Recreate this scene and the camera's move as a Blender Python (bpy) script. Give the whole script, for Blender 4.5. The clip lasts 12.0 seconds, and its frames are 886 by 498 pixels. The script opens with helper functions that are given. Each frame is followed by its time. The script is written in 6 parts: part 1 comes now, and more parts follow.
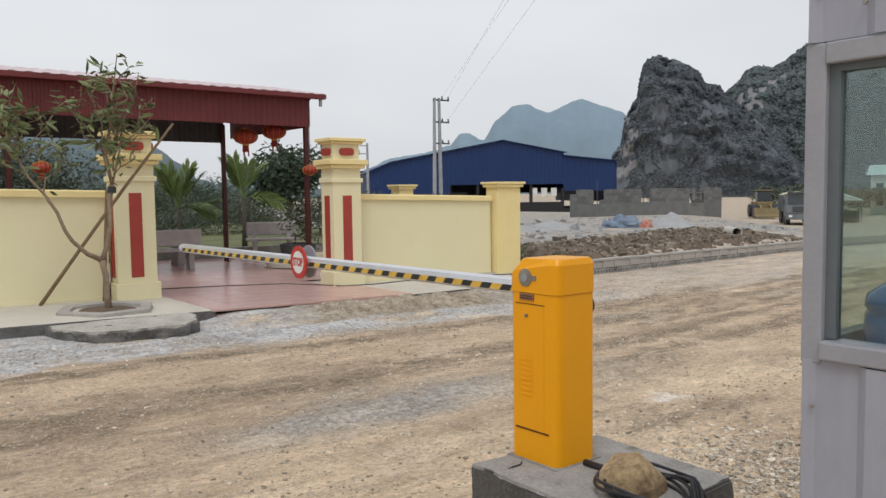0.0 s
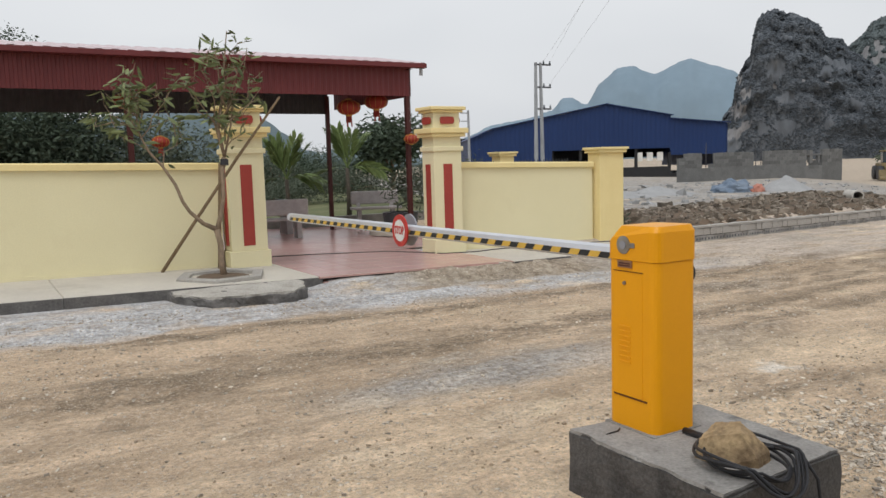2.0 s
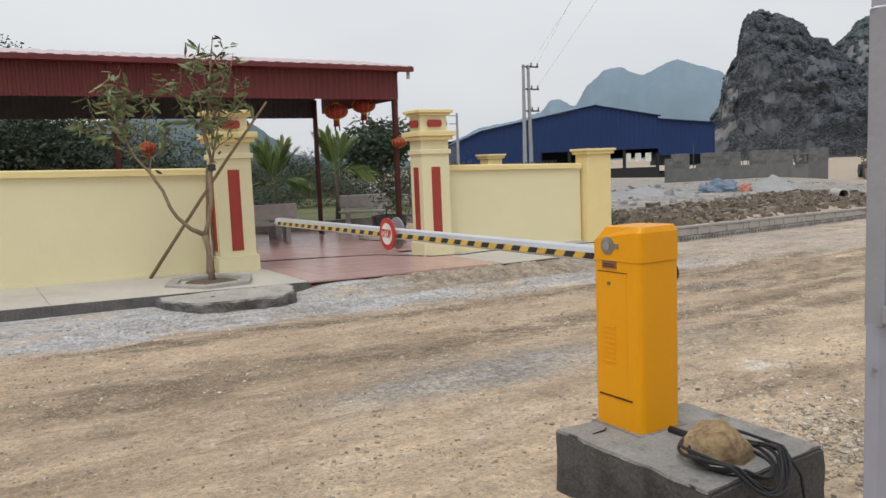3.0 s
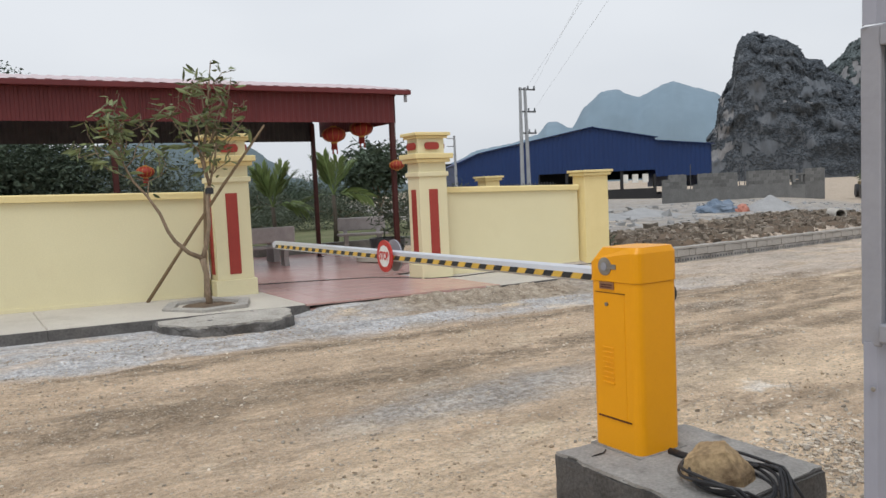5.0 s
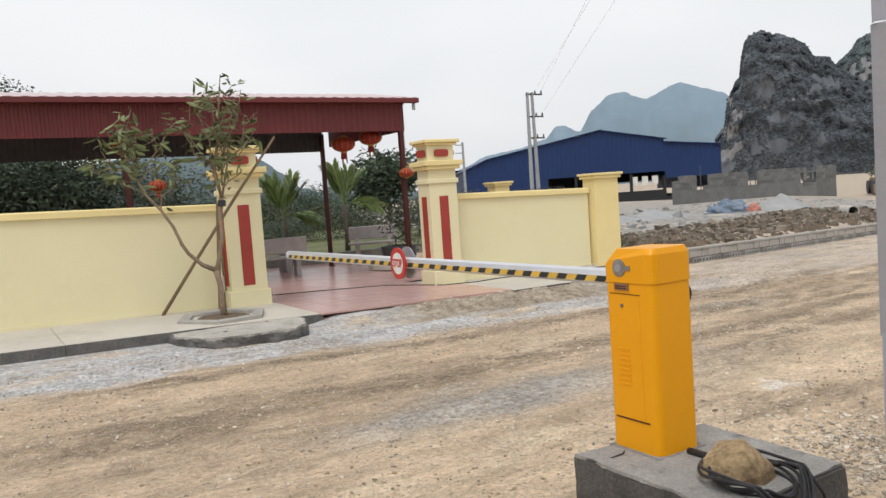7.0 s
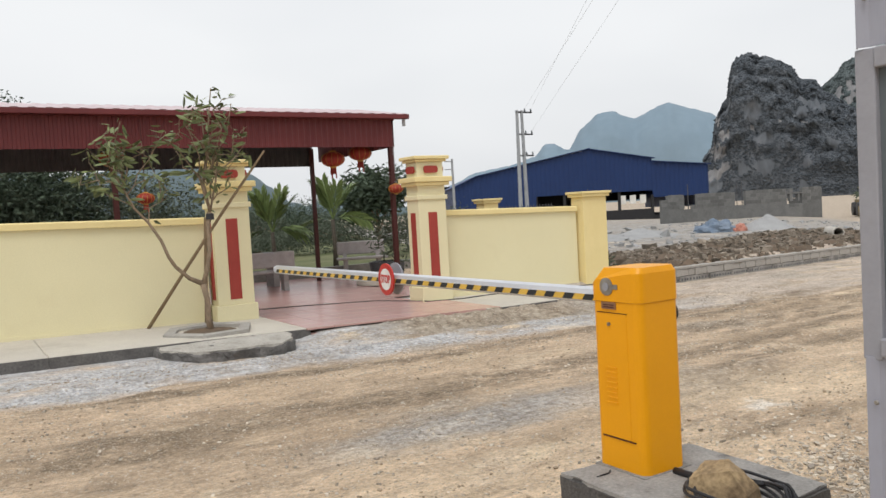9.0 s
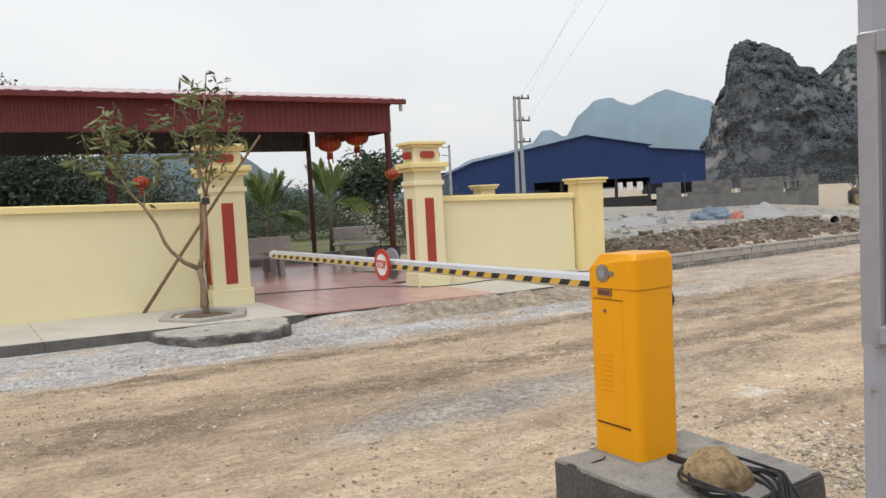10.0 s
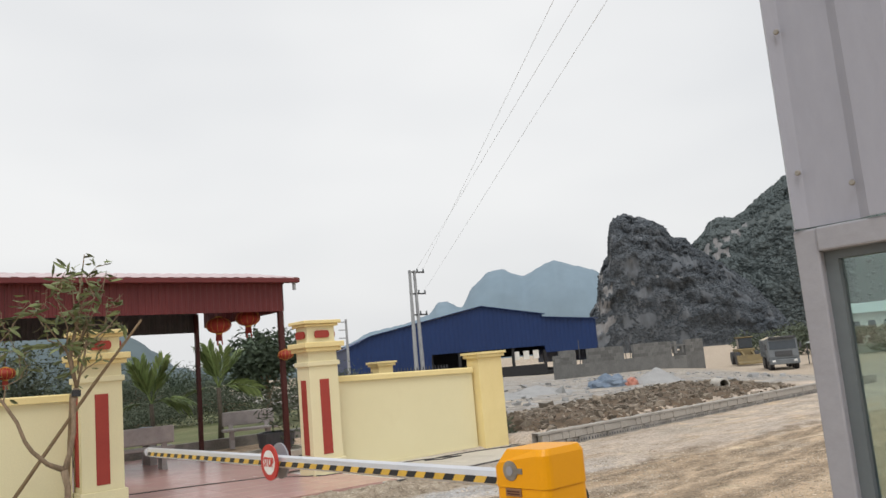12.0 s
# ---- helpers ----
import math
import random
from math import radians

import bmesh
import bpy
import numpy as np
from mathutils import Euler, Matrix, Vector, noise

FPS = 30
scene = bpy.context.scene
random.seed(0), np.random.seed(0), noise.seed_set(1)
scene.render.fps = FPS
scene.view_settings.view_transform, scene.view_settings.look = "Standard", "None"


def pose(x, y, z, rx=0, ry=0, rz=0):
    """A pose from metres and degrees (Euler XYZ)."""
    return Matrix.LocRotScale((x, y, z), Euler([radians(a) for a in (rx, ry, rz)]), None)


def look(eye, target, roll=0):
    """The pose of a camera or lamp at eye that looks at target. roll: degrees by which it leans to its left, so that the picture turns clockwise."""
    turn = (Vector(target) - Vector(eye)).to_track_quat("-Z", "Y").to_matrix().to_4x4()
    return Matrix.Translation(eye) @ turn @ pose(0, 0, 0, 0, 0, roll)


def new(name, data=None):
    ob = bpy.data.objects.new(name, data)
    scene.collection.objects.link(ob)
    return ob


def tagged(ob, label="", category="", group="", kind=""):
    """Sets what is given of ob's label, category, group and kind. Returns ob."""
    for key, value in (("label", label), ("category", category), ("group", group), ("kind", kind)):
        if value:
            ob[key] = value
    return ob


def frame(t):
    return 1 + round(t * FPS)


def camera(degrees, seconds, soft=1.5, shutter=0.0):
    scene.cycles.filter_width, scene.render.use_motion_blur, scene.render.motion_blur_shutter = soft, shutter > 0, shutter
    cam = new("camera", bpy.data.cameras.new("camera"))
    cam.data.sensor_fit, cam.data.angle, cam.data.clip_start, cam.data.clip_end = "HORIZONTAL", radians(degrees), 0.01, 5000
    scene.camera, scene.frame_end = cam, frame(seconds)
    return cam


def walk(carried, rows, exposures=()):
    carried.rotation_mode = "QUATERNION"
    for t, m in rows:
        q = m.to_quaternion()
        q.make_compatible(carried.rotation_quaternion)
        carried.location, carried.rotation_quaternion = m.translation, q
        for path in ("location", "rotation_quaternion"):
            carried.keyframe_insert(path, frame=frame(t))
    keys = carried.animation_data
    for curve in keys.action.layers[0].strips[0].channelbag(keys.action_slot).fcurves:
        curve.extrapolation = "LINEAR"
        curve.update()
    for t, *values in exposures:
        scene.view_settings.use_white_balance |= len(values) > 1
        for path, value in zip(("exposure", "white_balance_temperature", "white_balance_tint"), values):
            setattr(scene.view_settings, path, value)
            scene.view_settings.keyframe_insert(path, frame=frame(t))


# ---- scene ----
cam = camera(58.6, 12.0)
PATH = [
    (0, (0.1369, 0.2870, 1.6249), (0.9925, 2.0893, 1.4846), -0.73),
    (0.5, (0.1641, 0.2334, 1.6361), (0.8913, 2.0874, 1.4525), -2.97),
    (1, (0.1494, 0.2038, 1.6361), (0.8145, 2.0785, 1.4277), -2.59),
    (1.5, (0.1479, 0.2353, 1.6348), (0.7819, 2.1211, 1.4305), -1.56),
    (2, (0.1362, 0.2265, 1.6323), (0.7485, 2.1180, 1.4151), -1.69),
    (2.5, (0.1442, 0.2076, 1.6370), (0.7834, 2.0909, 1.4252), -1.79),
    (3, (0.1521, 0.1995, 1.6338), (0.7882, 2.0838, 1.4227), -2.28),
    (5, (0.1608, 0.2031, 1.6308), (0.8046, 2.0903, 1.4754), -2.62),
    (5.5, (0.1562, 0.1973, 1.6305), (0.7907, 2.0894, 1.4995), -3.29),
    (6, (0.1627, 0.2004, 1.6295), (0.7902, 2.0941, 1.4882), -3.80),
    (6.5, (0.1412, 0.1844, 1.6283), (0.7673, 2.0789, 1.4906), -4.11),
    (7, (0.1349, 0.1835, 1.6273), (0.7545, 2.0802, 1.4909), -4.04),
    (9, (0.1333, 0.1798, 1.6308), (0.7841, 2.0684, 1.5331), -3.28),
    (9.5, (0.1293, 0.1760, 1.6316), (0.7974, 2.0586, 1.5338), -3.23),
    (10, (0.1408, 0.1936, 1.6278), (0.7973, 2.0780, 1.4943), -2.97),
    (10.5, (0.2112, 0.3132, 1.6308), (0.9027, 2.1836, 1.4766), -2.79),
    (11, (0.2516, 0.4485, 1.6447), (1.1158, 2.2515, 1.5958), -2.66),
    (11.5, (0.2469, 0.4575, 1.6643), (1.1290, 2.2512, 1.7294), -3.51),
    (12, (0.2756, 0.4464, 1.7174), (1.1877, 2.2039, 1.9994), -5.02),
]
walk(cam, [(t, look(eye, target, roll)) for t, eye, target, roll in PATH], [(0, 0.13, 6300, 10), (2.5, 0.11, 6300, 10), (3.2, 0.12, 6300, 10), (5, 0.16, 6150, 10), (5.5, 0.34, 6300, 10), (6.2, 0.41, 6350, 10), (7, 0.33, 6400, 10), (9.5, 0.31, 6400, 10), (11, 0.31, 6400, 10), (12, 0.28, 6500, 10)])

# ---- world, sun, exposure ----
world = bpy.data.worlds.new("overcast_sky")
scene.world = world
world.use_nodes = True
wn, wl = world.node_tree.nodes, world.node_tree.links
wn.clear()
w_out = wn.new("ShaderNodeOutputWorld")
w_bg = wn.new("ShaderNodeBackground")
w_sky = wn.new("ShaderNodeTexSky")
w_sky.sky_type, w_sky.sun_disc = "NISHITA", False
w_sky.sun_elevation, w_sky.sun_rotation = radians(55), radians(200)
w_sky.air_density, w_sky.dust_density, w_sky.ozone_density = 1.5, 6.0, 1.0
w_hsv = wn.new("ShaderNodeHueSaturation")
w_hsv.inputs["Saturation"].default_value, w_hsv.inputs["Value"].default_value = 0.3, 0.085
w_mix = wn.new("ShaderNodeMix")
w_mix.data_type = "RGBA"
w_mix.inputs["Factor"].default_value = 0.8
w_co = wn.new("ShaderNodeTexCoord")
w_map = wn.new("ShaderNodeMapping")
w_map.inputs["Scale"].default_value = (1.0, 1.0, 2.5)
w_noise = wn.new("ShaderNodeTexNoise")
w_noise.inputs["Scale"].default_value, w_noise.inputs["Detail"].default_value = 1.6, 3.0
w_ramp = wn.new("ShaderNodeValToRGB")
w_ramp.color_ramp.elements[0].position, w_ramp.color_ramp.elements[0].color = 0.3, (0.685, 0.70, 0.72, 1)
w_ramp.color_ramp.elements[1].position, w_ramp.color_ramp.elements[1].color = 0.7, (0.84, 0.845, 0.845, 1)
wl.new(w_co.outputs["Generated"], w_map.inputs["Vector"])
wl.new(w_map.outputs["Vector"], w_noise.inputs["Vector"])
wl.new(w_noise.outputs["Fac"], w_ramp.inputs["Fac"])
wl.new(w_sky.outputs["Color"], w_hsv.inputs["Color"])
wl.new(w_hsv.outputs["Color"], w_mix.inputs["A"])
wl.new(w_ramp.outputs["Color"], w_mix.inputs["B"])
wl.new(w_mix.outputs["Result"], w_bg.inputs["Color"])
w_bg.inputs["Strength"].default_value = 1.0
wl.new(w_bg.outputs["Background"], w_out.inputs["Surface"])
sun = new("sun", bpy.data.lights.new("sun", "SUN"))
sun.data.energy, sun.data.angle, sun.data.color = 1.15, radians(25), (1.0, 0.985, 0.975)
sun.matrix_world = look((-6, -8, 16), (0, 0, 0))


# ---- materials ----
def mat(name, a, b=None, rough=0.8, metal=0.0, scale=3.0, fine=40.0, bump=0.15, stretch=(1, 1, 1), spec=0.3, rand=0.0, stain=None, stain_at=(0.55, 0.75), stain_scale=1.0):
    """A surface of two mottled tones a and b, a fine grain in colour and relief, and blotches of a third tone."""
    m = bpy.data.materials.new(name)
    m.use_nodes = True
    n, l = m.node_tree.nodes, m.node_tree.links
    p = n["Principled BSDF"]
    b = b or tuple(c * 0.8 for c in a)
    co, mp = n.new("ShaderNodeTexCoord"), n.new("ShaderNodeMapping")
    mp.inputs["Scale"].default_value = stretch
    l.new(co.outputs["Object"], mp.inputs["Vector"])
    big, small = n.new("ShaderNodeTexNoise"), n.new("ShaderNodeTexNoise")
    big.inputs["Scale"].default_value, big.inputs["Detail"].default_value, big.inputs["Roughness"].default_value = scale, 5.0, 0.6
    small.inputs["Scale"].default_value, small.inputs["Detail"].default_value = fine, 4.0
    l.new(mp.outputs["Vector"], big.inputs["Vector"])
    l.new(mp.outputs["Vector"], small.inputs["Vector"])
    ramp = n.new("ShaderNodeValToRGB")
    ramp.color_ramp.elements[0].position, ramp.color_ramp.elements[1].position = 0.32, 0.68
    ramp.color_ramp.elements[0].color, ramp.color_ramp.elements[1].color = (*a, 1), (*b, 1)
    l.new(big.outputs["Fac"], ramp.inputs["Fac"])
    colour = ramp.outputs["Color"]
    if stain:
        blot, step, mix = n.new("ShaderNodeTexNoise"), n.new("ShaderNodeMapRange"), n.new("ShaderNodeMix")
        blot.inputs["Scale"].default_value, blot.inputs["Detail"].default_value, blot.inputs["Roughness"].default_value = stain_scale, 7.0, 0.65
        l.new(mp.outputs["Vector"], blot.inputs["Vector"])
        step.inputs["From Min"].default_value, step.inputs["From Max"].default_value = stain_at
        l.new(blot.outputs["Fac"], step.inputs["Value"])
        mix.data_type = "RGBA"
        l.new(step.outputs["Result"], mix.inputs["Factor"])
        l.new(colour, mix.inputs["A"])
        mix.inputs["B"].default_value = (*stain, 1)
        colour = mix.outputs["Result"]
    grain, val = n.new("ShaderNodeMapRange"), n.new("ShaderNodeMix")
    grain.inputs["From Min"].default_value, grain.inputs["From Max"].default_value = 0.25, 0.75
    grain.inputs["To Min"].default_value, grain.inputs["To Max"].default_value = 1 - min(0.35, bump), 1 + min(0.35, bump) * 0.6
    l.new(small.outputs["Fac"], grain.inputs["Value"])
    val.data_type, val.blend_type = "RGBA", "MULTIPLY"
    val.inputs["Factor"].default_value = 1.0
    l.new(colour, val.inputs["A"])
    l.new(grain.outputs["Result"], val.inputs["B"])
    colour = val.outputs["Result"]
    if rand:
        info, rr, rm = n.new("ShaderNodeObjectInfo"), n.new("ShaderNodeMapRange"), n.new("ShaderNodeMix")
        isl, add = n.new("ShaderNodeNewGeometry"), n.new("ShaderNodeMath")
        add.operation = "WRAP"
        plus = n.new("ShaderNodeMath")
        l.new(info.outputs["Random"], plus.inputs[0])
        l.new(isl.outputs["Random Per Island"], plus.inputs[1])
        l.new(plus.outputs[0], add.inputs[0])
        add.inputs[1].default_value, add.inputs[2].default_value = 1.0, 0.0
        rr.inputs["To Min"].default_value, rr.inputs["To Max"].default_value = 1 - rand, 1 + rand * 0.6
        l.new(add.outputs[0], rr.inputs["Value"])
        rm.data_type, rm.blend_type = "RGBA", "MULTIPLY"
        rm.inputs["Factor"].default_value = 1.0
        l.new(colour, rm.inputs["A"])
        l.new(rr.outputs["Result"], rm.inputs["B"])
        colour = rm.outputs["Result"]
    l.new(colour, p.inputs["Base Color"])
    p.inputs["Roughness"].default_value, p.inputs["Metallic"].default_value = rough, metal
    p.inputs["Specular IOR Level"].default_value = spec
    if bump:
        bp = n.new("ShaderNodeBump")
        bp.inputs["Strength"].default_value, bp.inputs["Distance"].default_value = min(1.0, bump * 2), 0.01
        l.new(small.outputs["Fac"], bp.inputs["Height"])
        l.new(bp.outputs["Normal"], p.inputs["Normal"])
    return m


M = {
    "cream": mat("pale_yellow_wall_paint", (0.755, 0.69, 0.445), (0.72, 0.655, 0.415), 0.75, scale=0.8, fine=60, bump=0.06, stain=(0.66, 0.58, 0.36), stain_at=(0.58, 0.85), stain_scale=0.7),
    "cream2": mat("ochre_coping_paint", (0.80, 0.66, 0.33), (0.75, 0.61, 0.29), 0.7, scale=2, fine=50, bump=0.06),
    "redpanel": mat("brick_red_paint", (0.36, 0.055, 0.04), (0.31, 0.045, 0.035), 0.6, scale=3, fine=60, bump=0.08),
    "redsheet": mat("dark_red_roof_sheet", (0.155, 0.033, 0.034), (0.122, 0.026, 0.027), 0.5, scale=1.5, fine=20, bump=0.05, stretch=(1, 1, 0.4)),
    "redroof": mat("faded_roof_sheet_top", (0.58, 0.47, 0.475), (0.52, 0.41, 0.415), 0.5, scale=1, fine=15, bump=0.05),
    "redpost": mat("maroon_post_paint", (0.075, 0.02, 0.018), (0.055, 0.015, 0.013), 0.5, scale=5, fine=50, bump=0.05),
    "steel_dark": mat("dark_steel", (0.075, 0.077, 0.082), None, 0.5, scale=6, fine=50, bump=0.05),
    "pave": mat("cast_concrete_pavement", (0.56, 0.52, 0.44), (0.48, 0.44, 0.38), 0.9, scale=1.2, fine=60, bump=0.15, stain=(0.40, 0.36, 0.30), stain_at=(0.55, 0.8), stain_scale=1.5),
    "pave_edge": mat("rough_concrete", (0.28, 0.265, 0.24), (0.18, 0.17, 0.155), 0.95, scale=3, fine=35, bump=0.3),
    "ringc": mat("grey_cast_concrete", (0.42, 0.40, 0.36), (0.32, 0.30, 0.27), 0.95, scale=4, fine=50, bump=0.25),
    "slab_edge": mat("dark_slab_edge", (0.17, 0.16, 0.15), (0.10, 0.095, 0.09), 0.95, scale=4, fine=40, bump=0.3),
    "pad": mat("worn_concrete_crust", (0.47, 0.44, 0.39), (0.37, 0.345, 0.30), 0.95, scale=2.5, fine=45, bump=0.3, stain=(0.24, 0.22, 0.195), stain_at=(0.54, 0.7), stain_scale=2.5),
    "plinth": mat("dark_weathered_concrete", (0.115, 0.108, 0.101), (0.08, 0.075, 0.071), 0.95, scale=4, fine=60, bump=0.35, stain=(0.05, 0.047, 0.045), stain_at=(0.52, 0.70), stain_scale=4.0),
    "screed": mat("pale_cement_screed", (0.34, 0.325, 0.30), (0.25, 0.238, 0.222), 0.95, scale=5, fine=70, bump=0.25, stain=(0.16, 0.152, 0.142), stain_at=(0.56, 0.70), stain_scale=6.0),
    "tile": mat("terracotta_tile", (0.52, 0.315, 0.28), (0.47, 0.275, 0.245), 0.24, scale=1.5, fine=30, bump=0.06, spec=0.5, rand=0.07, stain=(0.52, 0.38, 0.32), stain_at=(0.5, 0.8), stain_scale=2),
    "yellow": mat("orange_yellow_powder_coat", (0.81, 0.35, 0.005), (0.77, 0.33, 0.004), 0.38, scale=2, fine=90, bump=0.02, spec=0.25),
    "groove": mat("dark_slot", (0.10, 0.03, 0.01), None, 0.7, bump=0.05),
    "black": mat("black_rubber", (0.025, 0.025, 0.027), (0.035, 0.035, 0.038), 0.5, scale=10, fine=60, bump=0.1),
    "alu": mat("aluminium", (0.72, 0.73, 0.76), (0.66, 0.67, 0.70), 0.32, metal=0.6, scale=4, fine=60, bump=0.03),
    "bandy": mat("yellow_reflective_tape", (0.72, 0.46, 0.08), None, 0.45, bump=0.04, scale=8),
    "bandk": mat("black_reflective_tape", (0.03, 0.032, 0.035), None, 0.45, bump=0.04, scale=8),
    "signred": mat("red_sign_paint", (0.50, 0.035, 0.03), None, 0.4, bump=0.03, scale=8),
    "signwhite": mat("white_sign_face", (0.78, 0.77, 0.75), None, 0.4, bump=0.03, scale=8),
    "chrome": mat("dull_chrome", (0.36, 0.34, 0.30), (0.22, 0.20, 0.18), 0.4, metal=0.6, scale=10, bump=0.03),
    "plate": mat("brown_plate", (0.30, 0.15, 0.075), (0.20, 0.11, 0.06), 0.5, scale=20, bump=0.05),
    "booth": mat("grey_painted_sheet_steel", (0.315, 0.32, 0.365), (0.275, 0.28, 0.325), 0.42, scale=2.5, fine=60, bump=0.05, spec=0.5, stretch=(1, 1, 0.35), stain=(0.235, 0.225, 0.225), stain_at=(0.6, 0.85), stain_scale=4),
    "boothframe": mat("grey_frame_paint", (0.31, 0.31, 0.335), (0.27, 0.27, 0.295), 0.45, scale=4, fine=70, bump=0.05),
    "boothdark": mat("window_channel", (0.13, 0.15, 0.16), None, 0.5, bump=0.05),
    "jug": mat("blue_plastic", (0.02, 0.11, 0.26), (0.015, 0.09, 0.22), 0.25, scale=4, fine=50, bump=0.02, spec=0.5),
    "bark": mat("young_bark", (0.30, 0.22, 0.15), (0.20, 0.15, 0.10), 0.9, scale=12, fine=60, bump=0.3, stretch=(1, 1, 0.3)),
    "stick": mat("weathered_stake", (0.26, 0.19, 0.11), (0.19, 0.13, 0.08), 0.9, scale=9, fine=50, bump=0.2),
    "leaf": mat("mango_leaf", (0.19, 0.22, 0.095), (0.122, 0.15, 0.06), 0.5, scale=6, fine=30, bump=0.05, rand=0.5),
    "leaf_dark": mat("hedge_leaf", (0.088, 0.115, 0.078), (0.066, 0.09, 0.06), 0.7, scale=1.2, fine=20, bump=0.05, rand=0.3, spec=0.15),
    # leaves of the far slopes: greyed and blued for haze in the colour itself
    "leaf_hill": mat("hazed_scrub_leaf", (0.100, 0.112, 0.124), (0.080, 0.091, 0.103), 1.0, scale=0.05, fine=1.0, bump=0.0, rand=0.08, spec=0.0),
    "leaf_mount": mat("hazed_wood_leaf", (0.115, 0.133, 0.133), (0.086, 0.104, 0.106), 1.0, scale=0.025, fine=0.6, bump=0.0, rand=0.08, spec=0.0),
    "quarry": mat("bare_quarry_rock", (0.25, 0.243, 0.238), (0.165, 0.166, 0.17), 0.95, scale=0.2, fine=0.9, bump=0.2, stretch=(1, 1, 0.5)),
    "leaf_palm": mat("palm_leaf", (0.19, 0.25, 0.085), (0.13, 0.19, 0.06), 0.5, scale=3, fine=20, bump=0.05, rand=0.4),
    "palmbark": mat("dark_palm_bark", (0.105, 0.088, 0.066), (0.07, 0.06, 0.046), 0.9, scale=8, fine=50, bump=0.25, stretch=(0.5, 0.5, 3)),
    "leaf_grey": mat("dusty_leaf", (0.118, 0.138, 0.098), (0.09, 0.108, 0.076), 0.8, scale=1.2, fine=20, bump=0.05, rand=0.25, spec=0.15),
    "grass": mat("rough_grass", (0.15, 0.16, 0.07), (0.10, 0.12, 0.05), 0.9, scale=0.8, fine=14, bump=0.3, stain=(0.24, 0.21, 0.12), stain_at=(0.5, 0.7), stain_scale=0.5),
    "stone": mat("granite_furniture", (0.42, 0.385, 0.37), (0.33, 0.305, 0.295), 0.6, scale=6, fine=90, bump=0.2),
    "rock": mat("limestone_boulder", (0.43, 0.31, 0.17), (0.29, 0.205, 0.115), 0.9, scale=7, fine=40, bump=0.35, stain=(0.17, 0.115, 0.065), stain_at=(0.48, 0.66), stain_scale=6),
    "gravel": mat("grey_gravel", (0.66, 0.585, 0.48), (0.46, 0.395, 0.315), 0.95, scale=8, fine=40, bump=0.2, rand=0.5),
    "clod": mat("dirt_clod", (0.46, 0.36, 0.25), (0.32, 0.245, 0.165), 0.95, scale=8, fine=40, bump=0.2, rand=0.4),
    "rubble": mat("rubble_stone", (0.30, 0.255, 0.20), (0.17, 0.14, 0.11), 0.95, scale=5, fine=30, bump=0.25, rand=0.5),
    "soil": mat("brown_soil", (0.17, 0.12, 0.08), (0.10, 0.075, 0.052), 0.95, scale=2, fine=20, bump=0.3),
    "block": mat("hollow_concrete_block", (0.36, 0.34, 0.31), (0.28, 0.265, 0.245), 0.95, scale=5, fine=40, bump=0.25, rand=0.25),
    "mortar": mat("mortar", (0.42, 0.39, 0.35), (0.33, 0.31, 0.28), 0.95, scale=4, fine=40, bump=0.25),
    "greywall": mat("cement_block_wall", (0.17, 0.17, 0.165), (0.135, 0.135, 0.13), 0.95, scale=2, fine=15, bump=0.2, rand=0.25),
    "sand": mat("pale_sand", (0.36, 0.36, 0.355), (0.30, 0.30, 0.295), 0.95, scale=2, fine=30, bump=0.2),
    "tarp": mat("blue_tarpaulin", (0.13, 0.18, 0.25), (0.19, 0.23, 0.28), 0.5, scale=2, fine=20, bump=0.1),
    "orange": mat("orange_sheet", (0.50, 0.21, 0.15), None, 0.5, bump=0.05),
    "bluesheet": mat("deep_blue_cladding", (0.010, 0.031, 0.112), (0.009, 0.027, 0.098), 0.5, scale=0.2, fine=4, bump=0.05),
    # near-black tone holds the shade inside the hall
    "hallin": mat("shaded_hall_interior", (0.03, 0.03, 0.032), None, 0.8, bump=0.05),
    "pole": mat("concrete_pole", (0.34, 0.35, 0.36), None, 0.8, scale=2, fine=20, bump=0.1),
    "wire": mat("aluminium_wire", (0.62, 0.63, 0.64), None, 0.6, bump=0.0),
    "pipe": mat("concrete_pipe", (0.55, 0.52, 0.46), (0.45, 0.42, 0.38), 0.9, scale=4, fine=30, bump=0.2),
    "truck": mat("dusty_grey_truck", (0.16, 0.175, 0.185), (0.125, 0.137, 0.147), 0.6, scale=1.5, fine=10, bump=0.1),
    "load": mat("pale_load", (0.62, 0.55, 0.40), (0.54, 0.47, 0.33), 0.9, scale=2, fine=12, bump=0.2),
    "glassdark": mat("dark_glass", (0.03, 0.04, 0.05), None, 0.15, bump=0.0, spec=0.6),
    "loader": mat("dirty_yellow_machine", (0.24, 0.18, 0.085), (0.17, 0.135, 0.075), 0.7, scale=2, fine=12, bump=0.15),
    "lantern": mat("red_silk", (0.32, 0.04, 0.022), (0.24, 0.028, 0.018), 0.5, scale=6, fine=40, bump=0.05),
    "gold": mat("gold_trim", (0.55, 0.30, 0.06), None, 0.5, bump=0.05),
    # hill tones pulled to bluish grey, low contrast: haze put into the colour
    "karst": mat("hazed_limestone_karst", (0.098, 0.108, 0.120), (0.125, 0.134, 0.145), 0.95, scale=0.07, fine=0.7, bump=0.12, stretch=(1, 1, 0.5), stain=(0.185, 0.188, 0.193), stain_at=(0.60, 0.76), stain_scale=0.14),
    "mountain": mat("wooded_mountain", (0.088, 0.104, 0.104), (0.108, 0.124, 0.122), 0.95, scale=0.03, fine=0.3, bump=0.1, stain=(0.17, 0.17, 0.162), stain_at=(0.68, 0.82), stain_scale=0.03),
